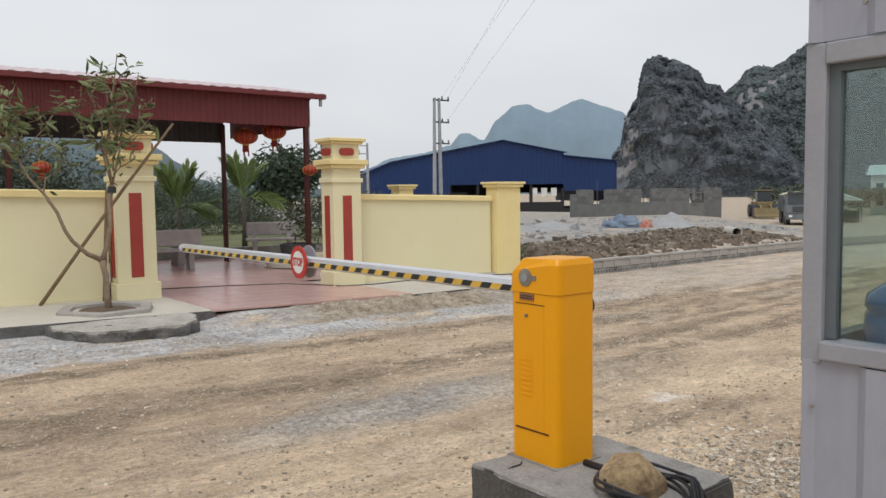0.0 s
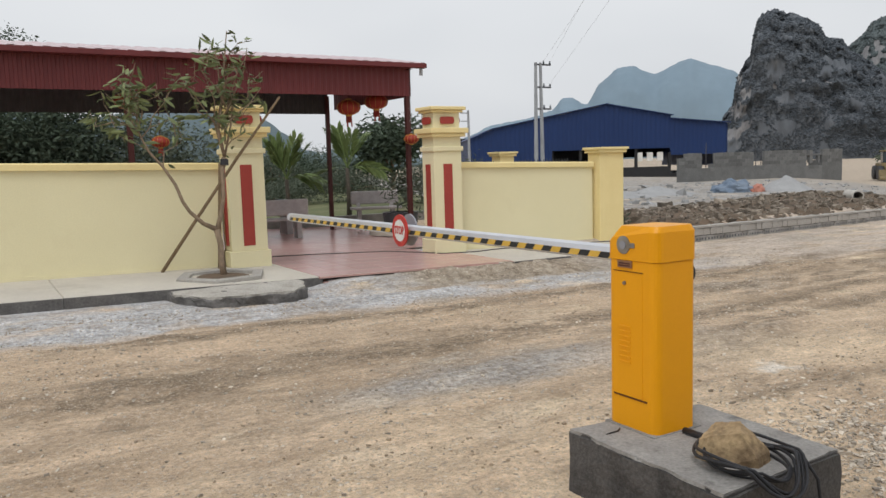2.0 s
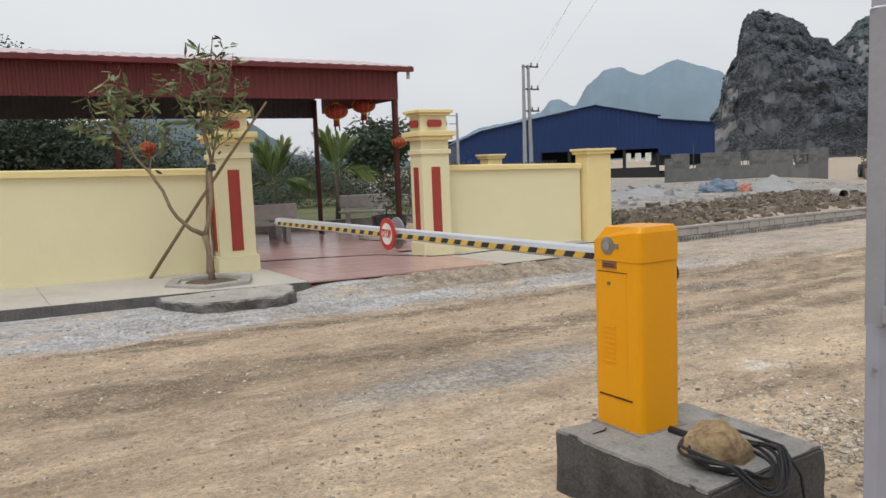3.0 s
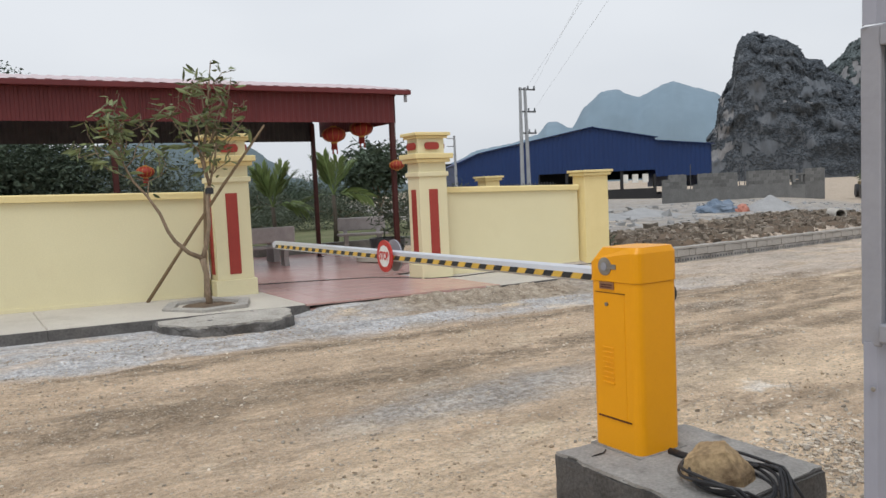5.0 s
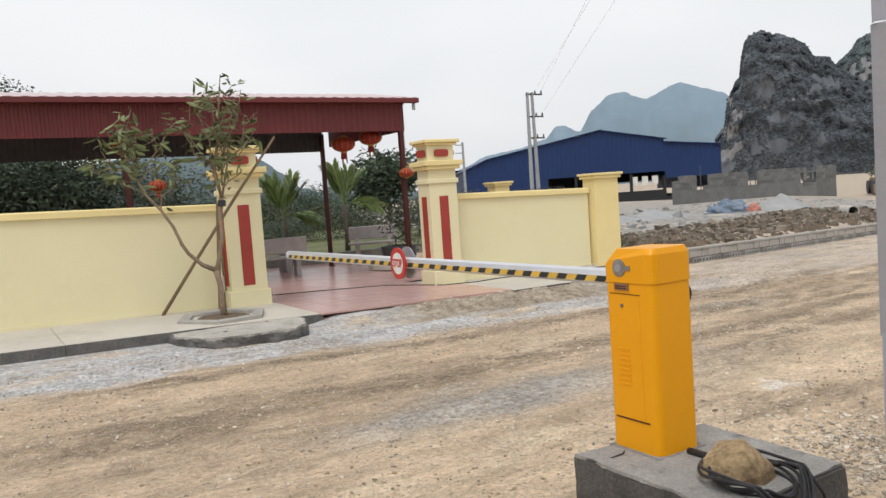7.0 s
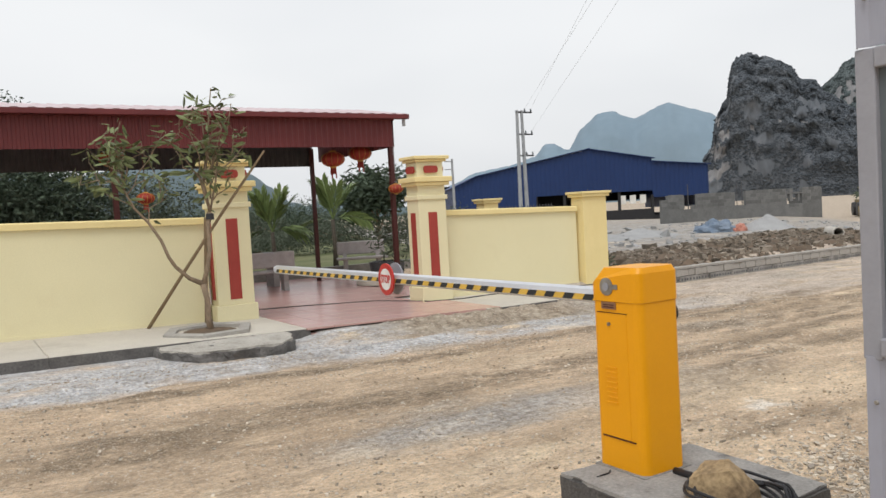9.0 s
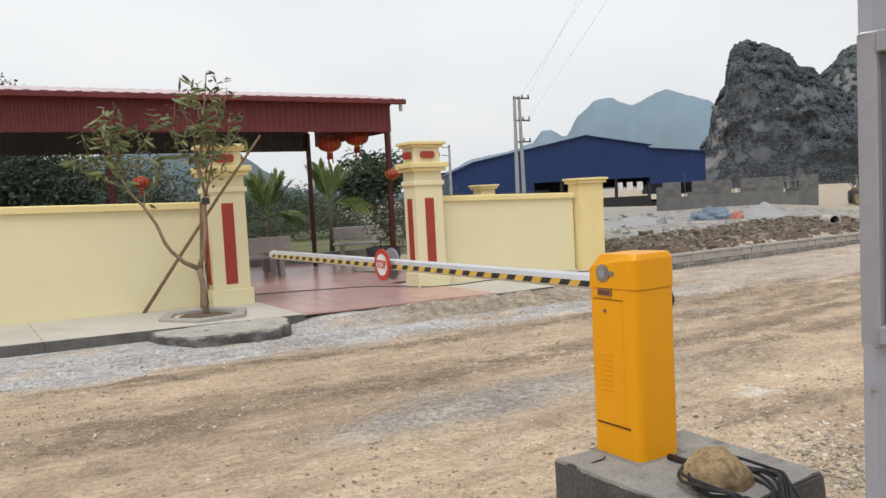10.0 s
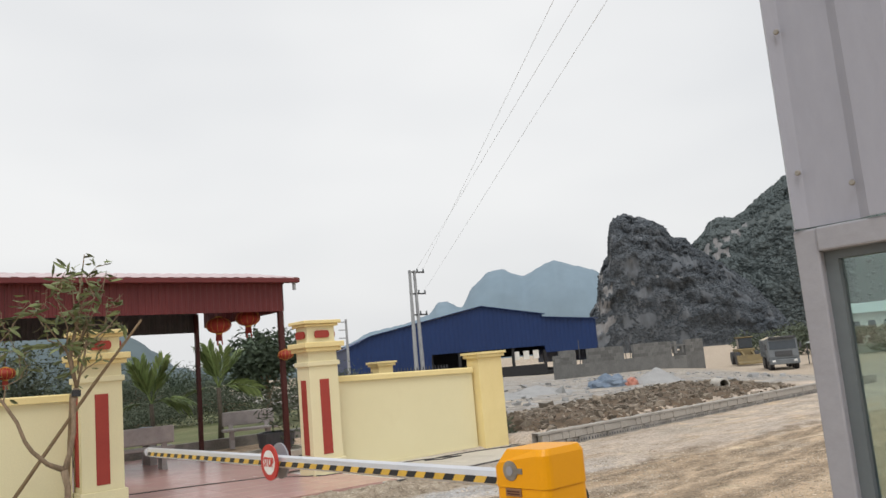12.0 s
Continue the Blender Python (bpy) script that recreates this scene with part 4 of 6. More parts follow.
hi = [bm.verts.new((0.018 + (x - 0.018) * 0.88, (y if y < 0 else y * 0.66) * 0.93, 1.0 - 0.004 * (y > 0))) for x, y in outline]
for a, b in ((lo, mid), (mid, hi)):
    for i in range(len(a)):
        j = (i + 1) % len(a)
        bm.faces.new((a[i], a[j], b[j], b[i]))
bm.faces.new(hi)
bm.faces.new(lo[::-1])
part("hood", bm, M["yellow"], gate, "chamfered top hood")
door = part("door", cubed(-0.1236, -0.055, 0.16, -0.118, 0.136, 0.775), M["yellow"], gate, "access door with lock")
for y in np.arange(0.325, 0.51, 0.025):
    bm = bmesh.new()
    prism(bm, [(0.012, 0.0), (0.088, 0.0), (0.088, 0.008), (0.012, 0.008)], 0, 0.004)
    part("louvre", bm, M["yellow"], door, m=pose(-0.1236, 0.11, y, 90, 0, -90))
part("lock", tube(bmesh.new(), [(-0.132, 0.06, 0.72), (-0.12, 0.06, 0.72)], 0.009, 12), M["chrome"], door)
part("slot", cubed(-0.1262, -0.085, 0.152, -0.119, 0.138, 0.159), M["groove"], gate, "dark gap under the door")
part("slot", cubed(-0.1262, -0.06, 0.7755, -0.119, 0.138, 0.7785), M["groove"], gate)
bm = bmesh.new()
lathe(bm, [(0.044, 0), (0.044, 0.004), (0.03, 0.006)], 24)
badge = part("badge", bm, M["chrome"], gate, "round dull metal badge", m=pose(-0.126, 0.065, 0.905, 0, -90, 0))
bm = bmesh.new()
lathe(bm, [(0.02, 0.006), (0.02, 0.009)], 20)
part("badge_centre", bm, M["boothframe"], badge)
part("badge_tail", cubed(-0.012, -0.075, 0, 0.012, -0.035, 0.005, bevel=0.002), M["chrome"], badge)
part("nameplate", cubed(-0.1285, 0.01, 0.795, -0.122, 0.105, 0.829), M["plate"], gate, "small unreadable brown nameplate")
bm = bmesh.new()
for k in range(2):
    box(bm, -0.1295, 0.02, 0.802 + k * 0.011, -0.1284, 0.095, 0.808 + k * 0.011)
part("print_bars", bm, M["redpost"], gate)
part("hub", tube(bmesh.new(), [(0.155, -0.05, 0.755), (0.185, -0.05, 0.755)], 0.055, 24), M["black"], gate, "black arm hub on the far side")
TIP = 5.54
arm = part("arm", tube(bmesh.new(), [(0.205, 0.0, 0.806), (0.205, TIP, 0.780)], [0.046, 0.046], 8), M["alu"], gate, "aluminium boom arm")
for v in arm.data.vertices:
    v.co.x = 0.205 + (v.co.x - 0.205) * 0.62
length = TIP - 0.45
count = 60
for i in range(count):
    y0 = 0.40 + length * i / count
    y1 = y0 + length / count
    zc = lambda y: 0.806 - 0.026 * y / TIP - 0.012
    bm = bmesh.new()
    sl = 0.014
    q = [(y0 + sl, -0.017), (y1 + sl, -0.017), (y1 - sl, 0.017), (y0 - sl, 0.017)]
    a = [bm.verts.new((0.1745, y, zc(y) + d)) for y, d in q]
    b = [bm.verts.new((0.1775, y, zc(y) + d)) for y, d in q]
    bm.faces.new(a)
    bm.faces.new(b[::-1])
    for k in range(4):
        bm.faces.new((a[k], b[k], b[(k + 1) % 4], a[(k + 1) % 4]))
    part("tape", bm, M["bandk" if i % 2 else "bandy"], arm, "black tape" if i % 2 else "yellow tape")
part("end_cap", tube(bmesh.new(), [(0.205, TIP, 0.78), (0.205, TIP + 0.02, 0.78)], 0.044, 8), M["alu"], arm)
for side, x0 in ((0, 0.15), (1, 0.238)):
    bm = bmesh.new()
    lathe(bm, [(0.13, 0), (0.13, 0.012)], 40)
    sg = part("stop_sign", bm, M["signred"] if side == 0 else M["boothframe"], arm, "round red and white sign" if side == 0 else "grey back of a second sign", m=pose(x0 + 0.012, 2.90, 0.79, 0, -90, 0))
    if side == 0:
        bm = bmesh.new()
        lathe(bm, [(0.088, 0.0), (0.088, 0.015)], 40)
        part("sign_face", bm, M["signwhite"], sg)
        txt = bpy.data.curves.new("stop_text", "FONT")
        txt.body, txt.size, txt.align_x, txt.align_y, txt.extrude = "STOP", 0.080, "CENTER", "CENTER", 0.001
        txt.offset = 0.0025
        txt.materials.append(M["signred"])
        letters = new("stop_text", txt)
        letters.parent = sg
        letters.matrix_local = Matrix(((0, 1.15, 0, 0), (-0.8, 0, 0, 0), (0, 0, 1, 0.0165), (0, 0, 0, 1)))
    part("bracket", cubed(min(x0, 0.205), 2.86, 0.775, max(x0, 0.205), 2.94, 0.805), M["chrome"], sg, m=pose(x0 + 0.012, 2.90, 0.79, 0, -90, 0).inverted())


# ---- boulder and cables on the plinth ----
bm = bmesh.new()
for p in ((-0.155, 0.0, -0.01), (-0.07, -0.10, -0.01), (0.09, -0.115, -0.01), (0.165, -0.02, -0.01), (0.10, 0.12, -0.01), (-0.10, 0.12, -0.01), (-0.135, 0.02, 0.085), (-0.085, -0.035, 0.125), (0.025, -0.06, 0.15), (0.05, 0.05, 0.172), (0.095, -0.03, 0.128), (0.158, -0.025, 0.05), (-0.05, 0.09, 0.15), (0.075, -0.118, 0.05)):
    bm.verts.new(p)
bmesh.ops.convex_hull(bm, input=bm.verts)
bmesh.ops.delete(bm, geom=[v for v in bm.verts if not v.link_faces], context="VERTS")
bmesh.ops.triangulate(bm, faces=bm.faces)
bmesh.ops.subdivide_edges(bm, edges=list(bm.edges), cuts=7, use_grid_fill=True)
for v in bm.verts:
    v.co.z *= 0.88
    v.co += Vector([0.0045 * noise.fractal(v.co * 18 + Vector((k * 5, 0, 3)), 0.7, 2.0, 5) for k in range(3)])
solo("boulder", bm, M["rock"], S(-1.075, -9.30, 0.306, -38.5), "tan limestone boulder resting on the concrete plinth", "boulder")
coil = thing("cable_coil", S(-1.10, -9.365, 0.312), "coil of black electric cable lying round the boulder", "cable")
rng = np.random.RandomState(4)
for k in range(6):
    bm = bmesh.new()
    r, off = 0.155 + 0.012 * k, rng.uniform(-0.02, 0.02, 2)
    pts = []
    for j in range(41):
        a = 2 * math.pi * j / 40
        y = off[1] + r * 1.08 * math.sin(a) - 0.03
        x = off[0] + r * math.cos(a) * 0.95
        z = 0.006 + 0.012 * k + 0.012 * math.sin(3 * a + k)
        if y < -0.165:
            z -= min(0.14, (-0.165 - y) * 1.2)
        pts.append((x, y, z))
    tube(bm, pts, 0.0075, 7)
    part("loop", bm, M["black"], coil, soft=True)
part("loose_end", tube(bmesh.new(), [(0.14, 0.03, 0.03), (0.19, -0.06, 0.04), (0.22, -0.15, 0.025), (0.235, -0.21, -0.06), (0.23, -0.25, -0.28)], 0.0075, 7), M["black"], coil, soft=True)
solo("cable_conduit", tube(bmesh.new(), [(0.0, -0.04, 0.017), (0.0, -0.12, 0.018), (0.0, -0.2, 0.02), (-0.01, -0.27, 0.016)], 0.017, 12), M["black"], S(-0.99, -8.92, 0.30), "short black conduit from the cabinet foot", "conduit", soft=True)
solo("wire_offcut", tube(bmesh.new(), [(0, 0, 0.006), (0.03, 0.02, 0.01), (0.06, 0.05, 0.008), (0.07, 0.08, 0.012)], 0.004, 6), M["black"], S(-1.31, -8.76, 0.30, -40), "short bent black wire end on the plinth", "wire")


# ---- guard booth ----
BU, BV = -2.562, -10.825
booth = thing("guard_booth", S(BU, BV, 0.0), "grey sheet-steel guard booth with a glazed window", "booth")
BZ0, BZ1, BH, BD, BL = 1.358, 1.847, 2.62, 1.7, 2.4
BZ2 = 2.32


def panel(x0, y0, x1, y1, z0, z1, nrm):
    """A sheet panel with pressed ribs between two plan points."""
    a, b = Vector((x0, y0, 0)), Vector((x1, y1, 0))
    long = (b - a).length
    d = (b - a) / long
    return ribbed(bmesh.new(), 0, long, 0.155, 0.010, lambda s: (a + d * s + Vector((0, 0, z0)), a + d * s + Vector((0, 0, z1)), Vector(nrm)))


for nm, z0, z1 in (("lower_panel", -0.02, BZ0 - 0.014), ("upper_panel", BZ1 + 0.012, BH)):
    solid(part(nm, panel(0.0, -BL, 0.0, 0.0, z0, z1, (-1, 0, 0)), M["booth"], booth, "ribbed grey sheet panel"), 0.003)
    solid(part(nm, panel(0.032, -0.004, BD, -0.004, z0, z1, (0, 1, 0)) if z0 < 0 else panel(0.032, -0.004, BD, -0.004, BZ2 + 0.012, BH, (0, 1, 0)), M["booth"], booth), 0.003)
for z0, z1 in ((-0.02, BZ0 - 0.022), (BZ2 + 0.012, BH)):
    solid(part("back_panel", panel(BD, -BL, BD, -0.036, z0, z1, (1, 0, 0)), M["booth"], booth), 0.03)
for y0, y1 in ((-BL, -BL + 0.1), (-1.25, -1.19)):
    part("back_post", cubed(BD - 0.04, y0, BZ0 - 0.02, BD, y1, BZ2 + 0.01), M["boothframe"], booth)
solid(part("end_panel", panel(0.032, -BL, BD - 0.032, -BL, -0.02, BH, (0, -1, 0)), M["booth"], booth), 0.03)
part("roof", cubed(-0.12, -BL - 0.12, BH, BD + 0.12, 0.12, BH + 0.08, bevel=0.01), M["booth"], booth)
part("floor", cubed(0.04, -BL + 0.04, 0.0, BD - 0.04, -0.045, 0.04), M["boothdark"], booth)
part("corner_post", cubed(-0.006, -0.030, BZ0 - 0.02, 0.022, 0.004, BZ1 + 0.01, bevel=0.003), M["boothframe"], booth, "folded corner post")
part("corner_post", cubed(BD - 0.05, -0.046, BZ0 - 0.02, BD + 0.004, 0.008, BZ2 + 0.01, bevel=0.003), M["boothframe"], booth)
part("mullion", cubed(-0.006, -1.62, BZ0 - 0.02, 0.05, -1.56, BZ1 + 0.01, bevel=0.003), M["boothframe"], booth)
solid(part("side_panel", panel(0.0, -BL, 0.0, -1.62, BZ0 - 0.022, BZ1 + 0.012, (-1, 0, 0)), M["booth"], booth), 0.03)
win = part("window", cubed(-0.010, -1.56, BZ1 - 0.024, 0.03, -0.030, BZ1 + 0.01, bevel=0.003), M["boothframe"], booth, "window head rail")
part("window_sill", cubed(-0.016, -1.56, BZ0 - 0.012, 0.04, -0.030, BZ0 + 0.020, bevel=0.004), M["boothframe"], win, "pale grey sill rail")
part("window_channel", cubed(0.006, -0.048, BZ0 + 0.022, 0.024, -0.030, BZ1 - 0.024), M["boothdark"], win, "dark sliding channel")
part("window_channel", cubed(0.006, -1.56, BZ1 - 0.036, 0.03, -0.048, BZ1 - 0.024), M["boothdark"], win)
part("end_window_head", cubed(0.03, -0.03, BZ2 - 0.025, BD - 0.05, 0.0, BZ2 + 0.01), M["boothdark"], booth)
part("end_window_sill", cubed(0.03, -0.03, BZ0 - 0.02, BD - 0.05, 0.0, BZ0 + 0.02), M["boothdark"], booth)
glass = bpy.data.materials.new("tinted_window_glass")
glass.use_nodes = True
gn, gl = glass.node_tree.nodes, glass.node_tree.links
gn.clear()
g_out, g_mix, g_tr, g_gl = (gn.new("ShaderNode" + k) for k in ("OutputMaterial", "MixShader", "BsdfTransparent", "BsdfGlossy"))
g_tr.inputs["Color"].default_value = (0.84, 0.90, 0.88, 1)
g_gl.inputs["Roughness"].default_value = 0.02
g_mix.inputs[0].default_value = 0.07
for a, b in ((g_tr.outputs[0], g_mix.inputs[1]), (g_gl.outputs[0], g_mix.inputs[2]), (g_mix.outputs[0], g_out.inputs[0])):
    gl.new(a, b)
for nm, dims in (("pane", (0.016, -1.56, BZ0 + 0.022, 0.020, -0.048, BZ1 - 0.036)), ("pane", (0.03, -0.017, BZ0 + 0.02, BD - 0.05, -0.013, BZ2 - 0.025))):
    pn = part(nm, cubed(*dims), glass, booth, "tinted glass pane")
    pn.visible_shadow = False
for y, z in ((-0.09, BZ1 + 0.06), (-0.24, BZ1 + 0.06), (-0.02, BZ0 - 0.09), (-0.14, BZ0 - 0.04), (-0.02, BZ1 + 0.09), (-0.02, BZ1 + 0.3)):
    bm = bmesh.new()
    lathe(bm, [(0.0042, 0), (0.0042, 0.0015), (0.003, 0.003)], 10)
    part("screw", bm, M["chrome"], booth, "rusty screw head", m=pose(-0.012, y, z, 0, -90, 0))
part("desk", cubed(0.07, -1.6, BZ0 - 0.10, 0.62, -0.05, BZ0 - 0.065, bevel=0.004), M["boothframe"], booth, "narrow desk under the window")
jug = thing("water_jug", S(BU + 0.135, BV - 0.145, BZ0 - 0.065), "large blue plastic water bottle on the desk in the booth", "bottle")
bm = bmesh.new()
lathe(bm, [(0.088, 0), (0.099, 0.01), (0.1, 0.05), (0.095, 0.058), (0.1, 0.066), (0.1, 0.12), (0.095, 0.128), (0.1, 0.136), (0.097, 0.155), (0.07, 0.175), (0.032, 0.185)], 28)
part("body", bm, M["jug"], jug, soft=True)
bm = bmesh.new()
lathe(bm, [(0.024, 0.185), (0.024, 0.21), (0.018, 0.215)], 16)
part("cap", bm, M["jug"], jug)


# ---- young tree, ring, stakes ----
tz = pave_z(-0.2)
tree = thing("young_tree", S(-0.925, -0.82, tz), "young mango tree with thin forked trunk and sparse leaves", "tree")
trunk = [(0, 0, -0.05), (-0.03, 0, 0.2), (-0.03, 0, 0.45), (-0.07, 0.0, 0.66)]
bm = bmesh.new()
tube(bm, trunk, [0.050, 0.041, 0.037, 0.042], 12)
main = [(-0.07, 0, 0.64), (0.0, 0.0, 0.85), (0.05, 0.0, 1.1), (0.06, 0.02, 1.45), (0.10, 0.03, 1.62)]
tube(bm, main, [0.034, 0.031, 0.027, 0.029, 0.040], 10)
fork = [(-0.07, 0, 0.66), (-0.25, -0.02, 0.75), (-0.42, -0.03, 0.92), (-0.50, -0.04, 1.05), (-0.58, -0.03, 1.28), (-0.72, -0.02, 1.52), (-0.88, 0.0, 1.72), (-0.98, 0.02, 1.95), (-1.0, 0.03, 2.2)]
tube(bm, fork, [0.036, 0.028, 0.024, 0.023, 0.021, 0.018, 0.015, 0.012, 0.007], 8)
twigs = []
rng = np.random.RandomState(11)


def twig(a, b, r, bend=0.08):
    a, b = Vector(a), Vector(b)
    pts = [a + (b - a) * s + Vector(rng.normal(0, bend, 3)) * math.sin(math.pi * s) for s in (0, 0.25, 0.5, 0.75, 1)]
    tube(bm, pts, [r, r * 0.85, r * 0.7, r * 0.5, r * 0.25], 6)
    twigs.append([tuple(p) for p in pts])


twig(main[-1], (0.22, 0.0, 3.3), 0.022, 0.05)
twig(main[-1], (0.50, 0.05, 3.1), 0.016, 0.06)
twig(main[-1], (-0.12, -0.05, 2.7), 0.015, 0.06)
twig(main[-1], (0.06, 0.05, 3.1), 0.018, 0.07)
twig((0.13, 0.02, 2.1), (0.45, 0.0, 2.95), 0.014)
twig((0.15, 0.02, 2.3), (-0.15, -0.1, 2.95), 0.013)
twig((0.12, 0.03, 1.95), (0.62, -0.1, 2.55), 0.012)
twig((0.12, 0.03, 1.8), (-0.3, 0.1, 2.5), 0.012)
twig((0.16, 0.0, 2.6), (0.4, 0.15, 3.15), 0.010)
twig((0.15, 0.0, 2.4), (0.05, -0.25, 3.0), 0.010)
twig((0.14, 0.02, 2.2), (0.72, 0.1, 2.8), 0.012)
twig((0.12, 0.02, 1.75), (0.55, 0.15, 2.25), 0.010)
twig((0.10, 0.02, 2.0), (-0.45, -0.1, 2.7), 0.011)
twig((-0.98, 0.02, 1.95), (-1.35, 0.0, 2.45), 0.012)
twig((-0.98, 0.02, 2.0), (-1.55, -0.1, 2.2), 0.010)
twig((-1.0, 0.03, 2.1), (-0.95, 0.1, 2.85), 0.012)
twig((-0.95, 0.02, 1.9), (-0.55, -0.1, 2.55), 0.010)
twig((-0.72, -0.02, 1.52), (-0.45, 0.1, 2.15), 0.010)
twig((-0.9, 0.0, 1.75), (-1.2, 0.1, 2.05), 0.008)
twig((-0.99, 0.02, 2.15), (-1.2, -0.15, 2.65), 0.010)
twig((-0.99, 0.02, 2.0), (-0.7, 0.15, 2.6), 0.010)
joints = set()
for tw in list(twigs):
    for i in (1, 2, 3):
        joints.add(tw[i])
        for _ in range(rng.randint(0, 3)):
            a = Vector(tw[i])
            d = Vector(rng.normal(0, 1, 3)).normalized() * 0.22
            d.z = abs(d.z) + 0.06
            twig(a, a + d * rng.uniform(0.7, 1.6), 0.006, 0.02)
part("trunk", bm, M["bark"], tree, "slender grey-brown trunk and limbs", soft=True)
lv, lf = [], []


def leaf(at, way, s):
    way = Vector(way).normalized()
    side = way.cross(Vector(rng.normal(0, 1, 3))).normalized()
    up = side.cross(way)
    k = len(lv)
    spine = [Vector(at), Vector(at) + way * s * 0.35 + up * s * 0.03, Vector(at) + way * s * 0.7, Vector(at) + way * s - up * s * 0.12]
    w = [0.03, 0.13, 0.11, 0.0]
    for p, x in zip(spine, w):
        lv.append(tuple(p + side * s * x - up * s * x * 0.3))
        lv.append(tuple(p))
        lv.append(tuple(p - side * s * x - up * s * x * 0.3))
    for r in range(3):
        a = k + r * 3
        lf.extend([(a, a + 1, a + 4, a + 3), (a + 1, a + 2, a + 5, a + 4)])


for tw in twigs:
    for i in range(1, 5):
        n = (0, 0, 0, 1, 4)[i] if tw[0] in joints else (0, 1, 2, 3, 6)[i]
        for _ in range(n):
            f = rng.rand()
            at = Vector(tw[i - 1]) * (1 - f) + Vector(tw[i]) * f + Vector(rng.normal(0, 0.035, 3))
            d = Vector(rng.normal(0, 1, 3))
            d.z = d.z * 0.35 - 0.45
            if i == 4 and tw[i][2] > 2.9:
                d.z += 0.7
            leaf(at, d, rng.uniform(0.10, 0.21))
crown = new("crown", raw_mesh("crown", lv, lf, M["leaf"]))
crown.parent = tree
tagged(crown, "sparse drooping green leaves")
part("tie", tube(bmesh.new(), [(0.09, 0.02, 1.52), (0.095, 0.025, 1.60)], [0.056, 0.054], 10), M["black"], tree, "dark binding round the trunk")

ring = thing("tree_ring", S(-1.0, -0.93, tz), "six-sided cast concrete ring round the tree foot", "planter")
for k in range(6):
    a0, a1 = radians(60 * k + 8), radians(60 * k + 68)
    o, i = (0.62, 0.67), (0.46, 0.50)
    bm = bmesh.new()
    prism(bm, [(o[0] * math.cos(a0), o[1] * math.sin(a0)), (o[0] * math.cos(a1), o[1] * math.sin(a1)), (i[0] * math.cos(a1), i[1] * math.sin(a1)), (i[0] * math.cos(a0), i[1] * math.sin(a0))], -0.05, 0.065)
    bmesh.ops.bevel(bm, geom=list(bm.edges), offset=0.008, segments=1, affect="EDGES")
    part("segment", bm, M["ringc"], ring)
bm = bmesh.new()
lathe(bm, [(0.50, -0.02), (0.47, 0.02), (0.30, 0.03), (0.05, 0.04)], 18)
for v in bm.verts:
    v.co.x *= 0.80
part("soil", bm, M["soil"], ring, "bare brown soil")
solo("support_stake", tube(bmesh.new(), [(-1.56, 0.10, pave_z(-1.5)), (-1.04, -0.13, 1.0), (-0.54, -0.40, 1.78), (0.03, -0.70, 2.62)], [0.026, 0.024, 0.022, 0.016], 8), M["stick"], S(0, 0), "thin weathered wooden stake leaning against the tree", "stake", "tree stakes", soft=True)
solo("support_stake", tube(bmesh.new(), [(-0.74, 0.10, pave_z(-0.7)), (-0.72, 0.02, 0.9), (-0.76, -0.3, 1.72)], [0.027, 0.025, 0.02], 8), M["stick"], S(0, 0), "upright weathered wooden stake tied to the tree", "stake", "tree stakes", soft=True)

# concrete pad before the tree
pad = thing("concrete_pad", S(0, 0), "broken-edged grey concrete pad before the pavement", "concrete pad")
pad_line = [(-1.86, -1.68), (-1.84, -2.0), (-1.66, -2.28), (-1.3, -2.46), (-0.9, -2.44), (-0.55, -2.52), (-0.32, -2.26), (-0.22, -2.0), (-0.2, -1.72), (-0.9, -1.66)]
for nm, grow, z0, z1, mt in (("foundation", 1.0, -0.05, 0.145, "slab_edge"), ("crust", 0.965, 0.13, 0.17, "pad")):
    bm = bmesh.new()
    prism(bm, [(-0.9 + (x + 0.9) * grow, -1.66 + (y + 1.66) * grow) for x, y in pad_line], z0, z1)
    bmesh.ops.triangulate(bm, faces=bm.faces)
    bmesh.ops.subdivide_edges(bm, edges=list(bm.edges), cuts=7, use_grid_fill=True)
    for v in bm.verts:
        p = v.co * 4
        edge = smooth(-2.0, -2.4, v.co.y)
        v.co += Vector((noise.fractal(p, 0.8, 2.0, 4) * 0.04, noise.fractal(p + Vector((7, 0, 0)), 0.8, 2.0, 4) * 0.05, noise.fractal(p * 1.5 + Vector((0, 7, 0)), 0.8, 2.0, 4) * (0.006 if nm == "crust" else 0.04) - 0.02 * edge))
    part(nm, bm, M[mt], pad, "ragged dark underside" if nm == "foundation" else "pale worn crust")

# ---- garden furniture ----


def bench(m, w=1.3):
    g = thing("garden_bench", m, "grey cast stone garden bench with a backrest", "bench", "stone benches")
    part("seat", cubed(-w / 2, -0.2, 0.40, w / 2, 0.2, 0.46, bevel=0.015), M["stone"], g)
    bm = cubed(-w / 2 + 0.03, 0.20, 0.52, w / 2 - 0.03, 0.27, 0.86, bevel=0.03)
    part("backrest", bm, M["stone"], g)
    for x in (-w / 2 + 0.22, w / 2 - 0.22):
        bm = bmesh.new()
        prism(bm, [(-0.18, 0.0), (0.22, 0.0), (0.18, 0.2), (0.26, 0.56), (0.19, 0.56), (0.14, 0.40), (-0.16, 0.40), (-0.12, 0.2)], -0.05, 0.05)
        part("leg", bm, M["stone"], g, m=Matrix(((0, 0, 1, x), (1, 0, 0, 0), (0, 1, 0, 0), (0, 0, 0, 1))))
    return g


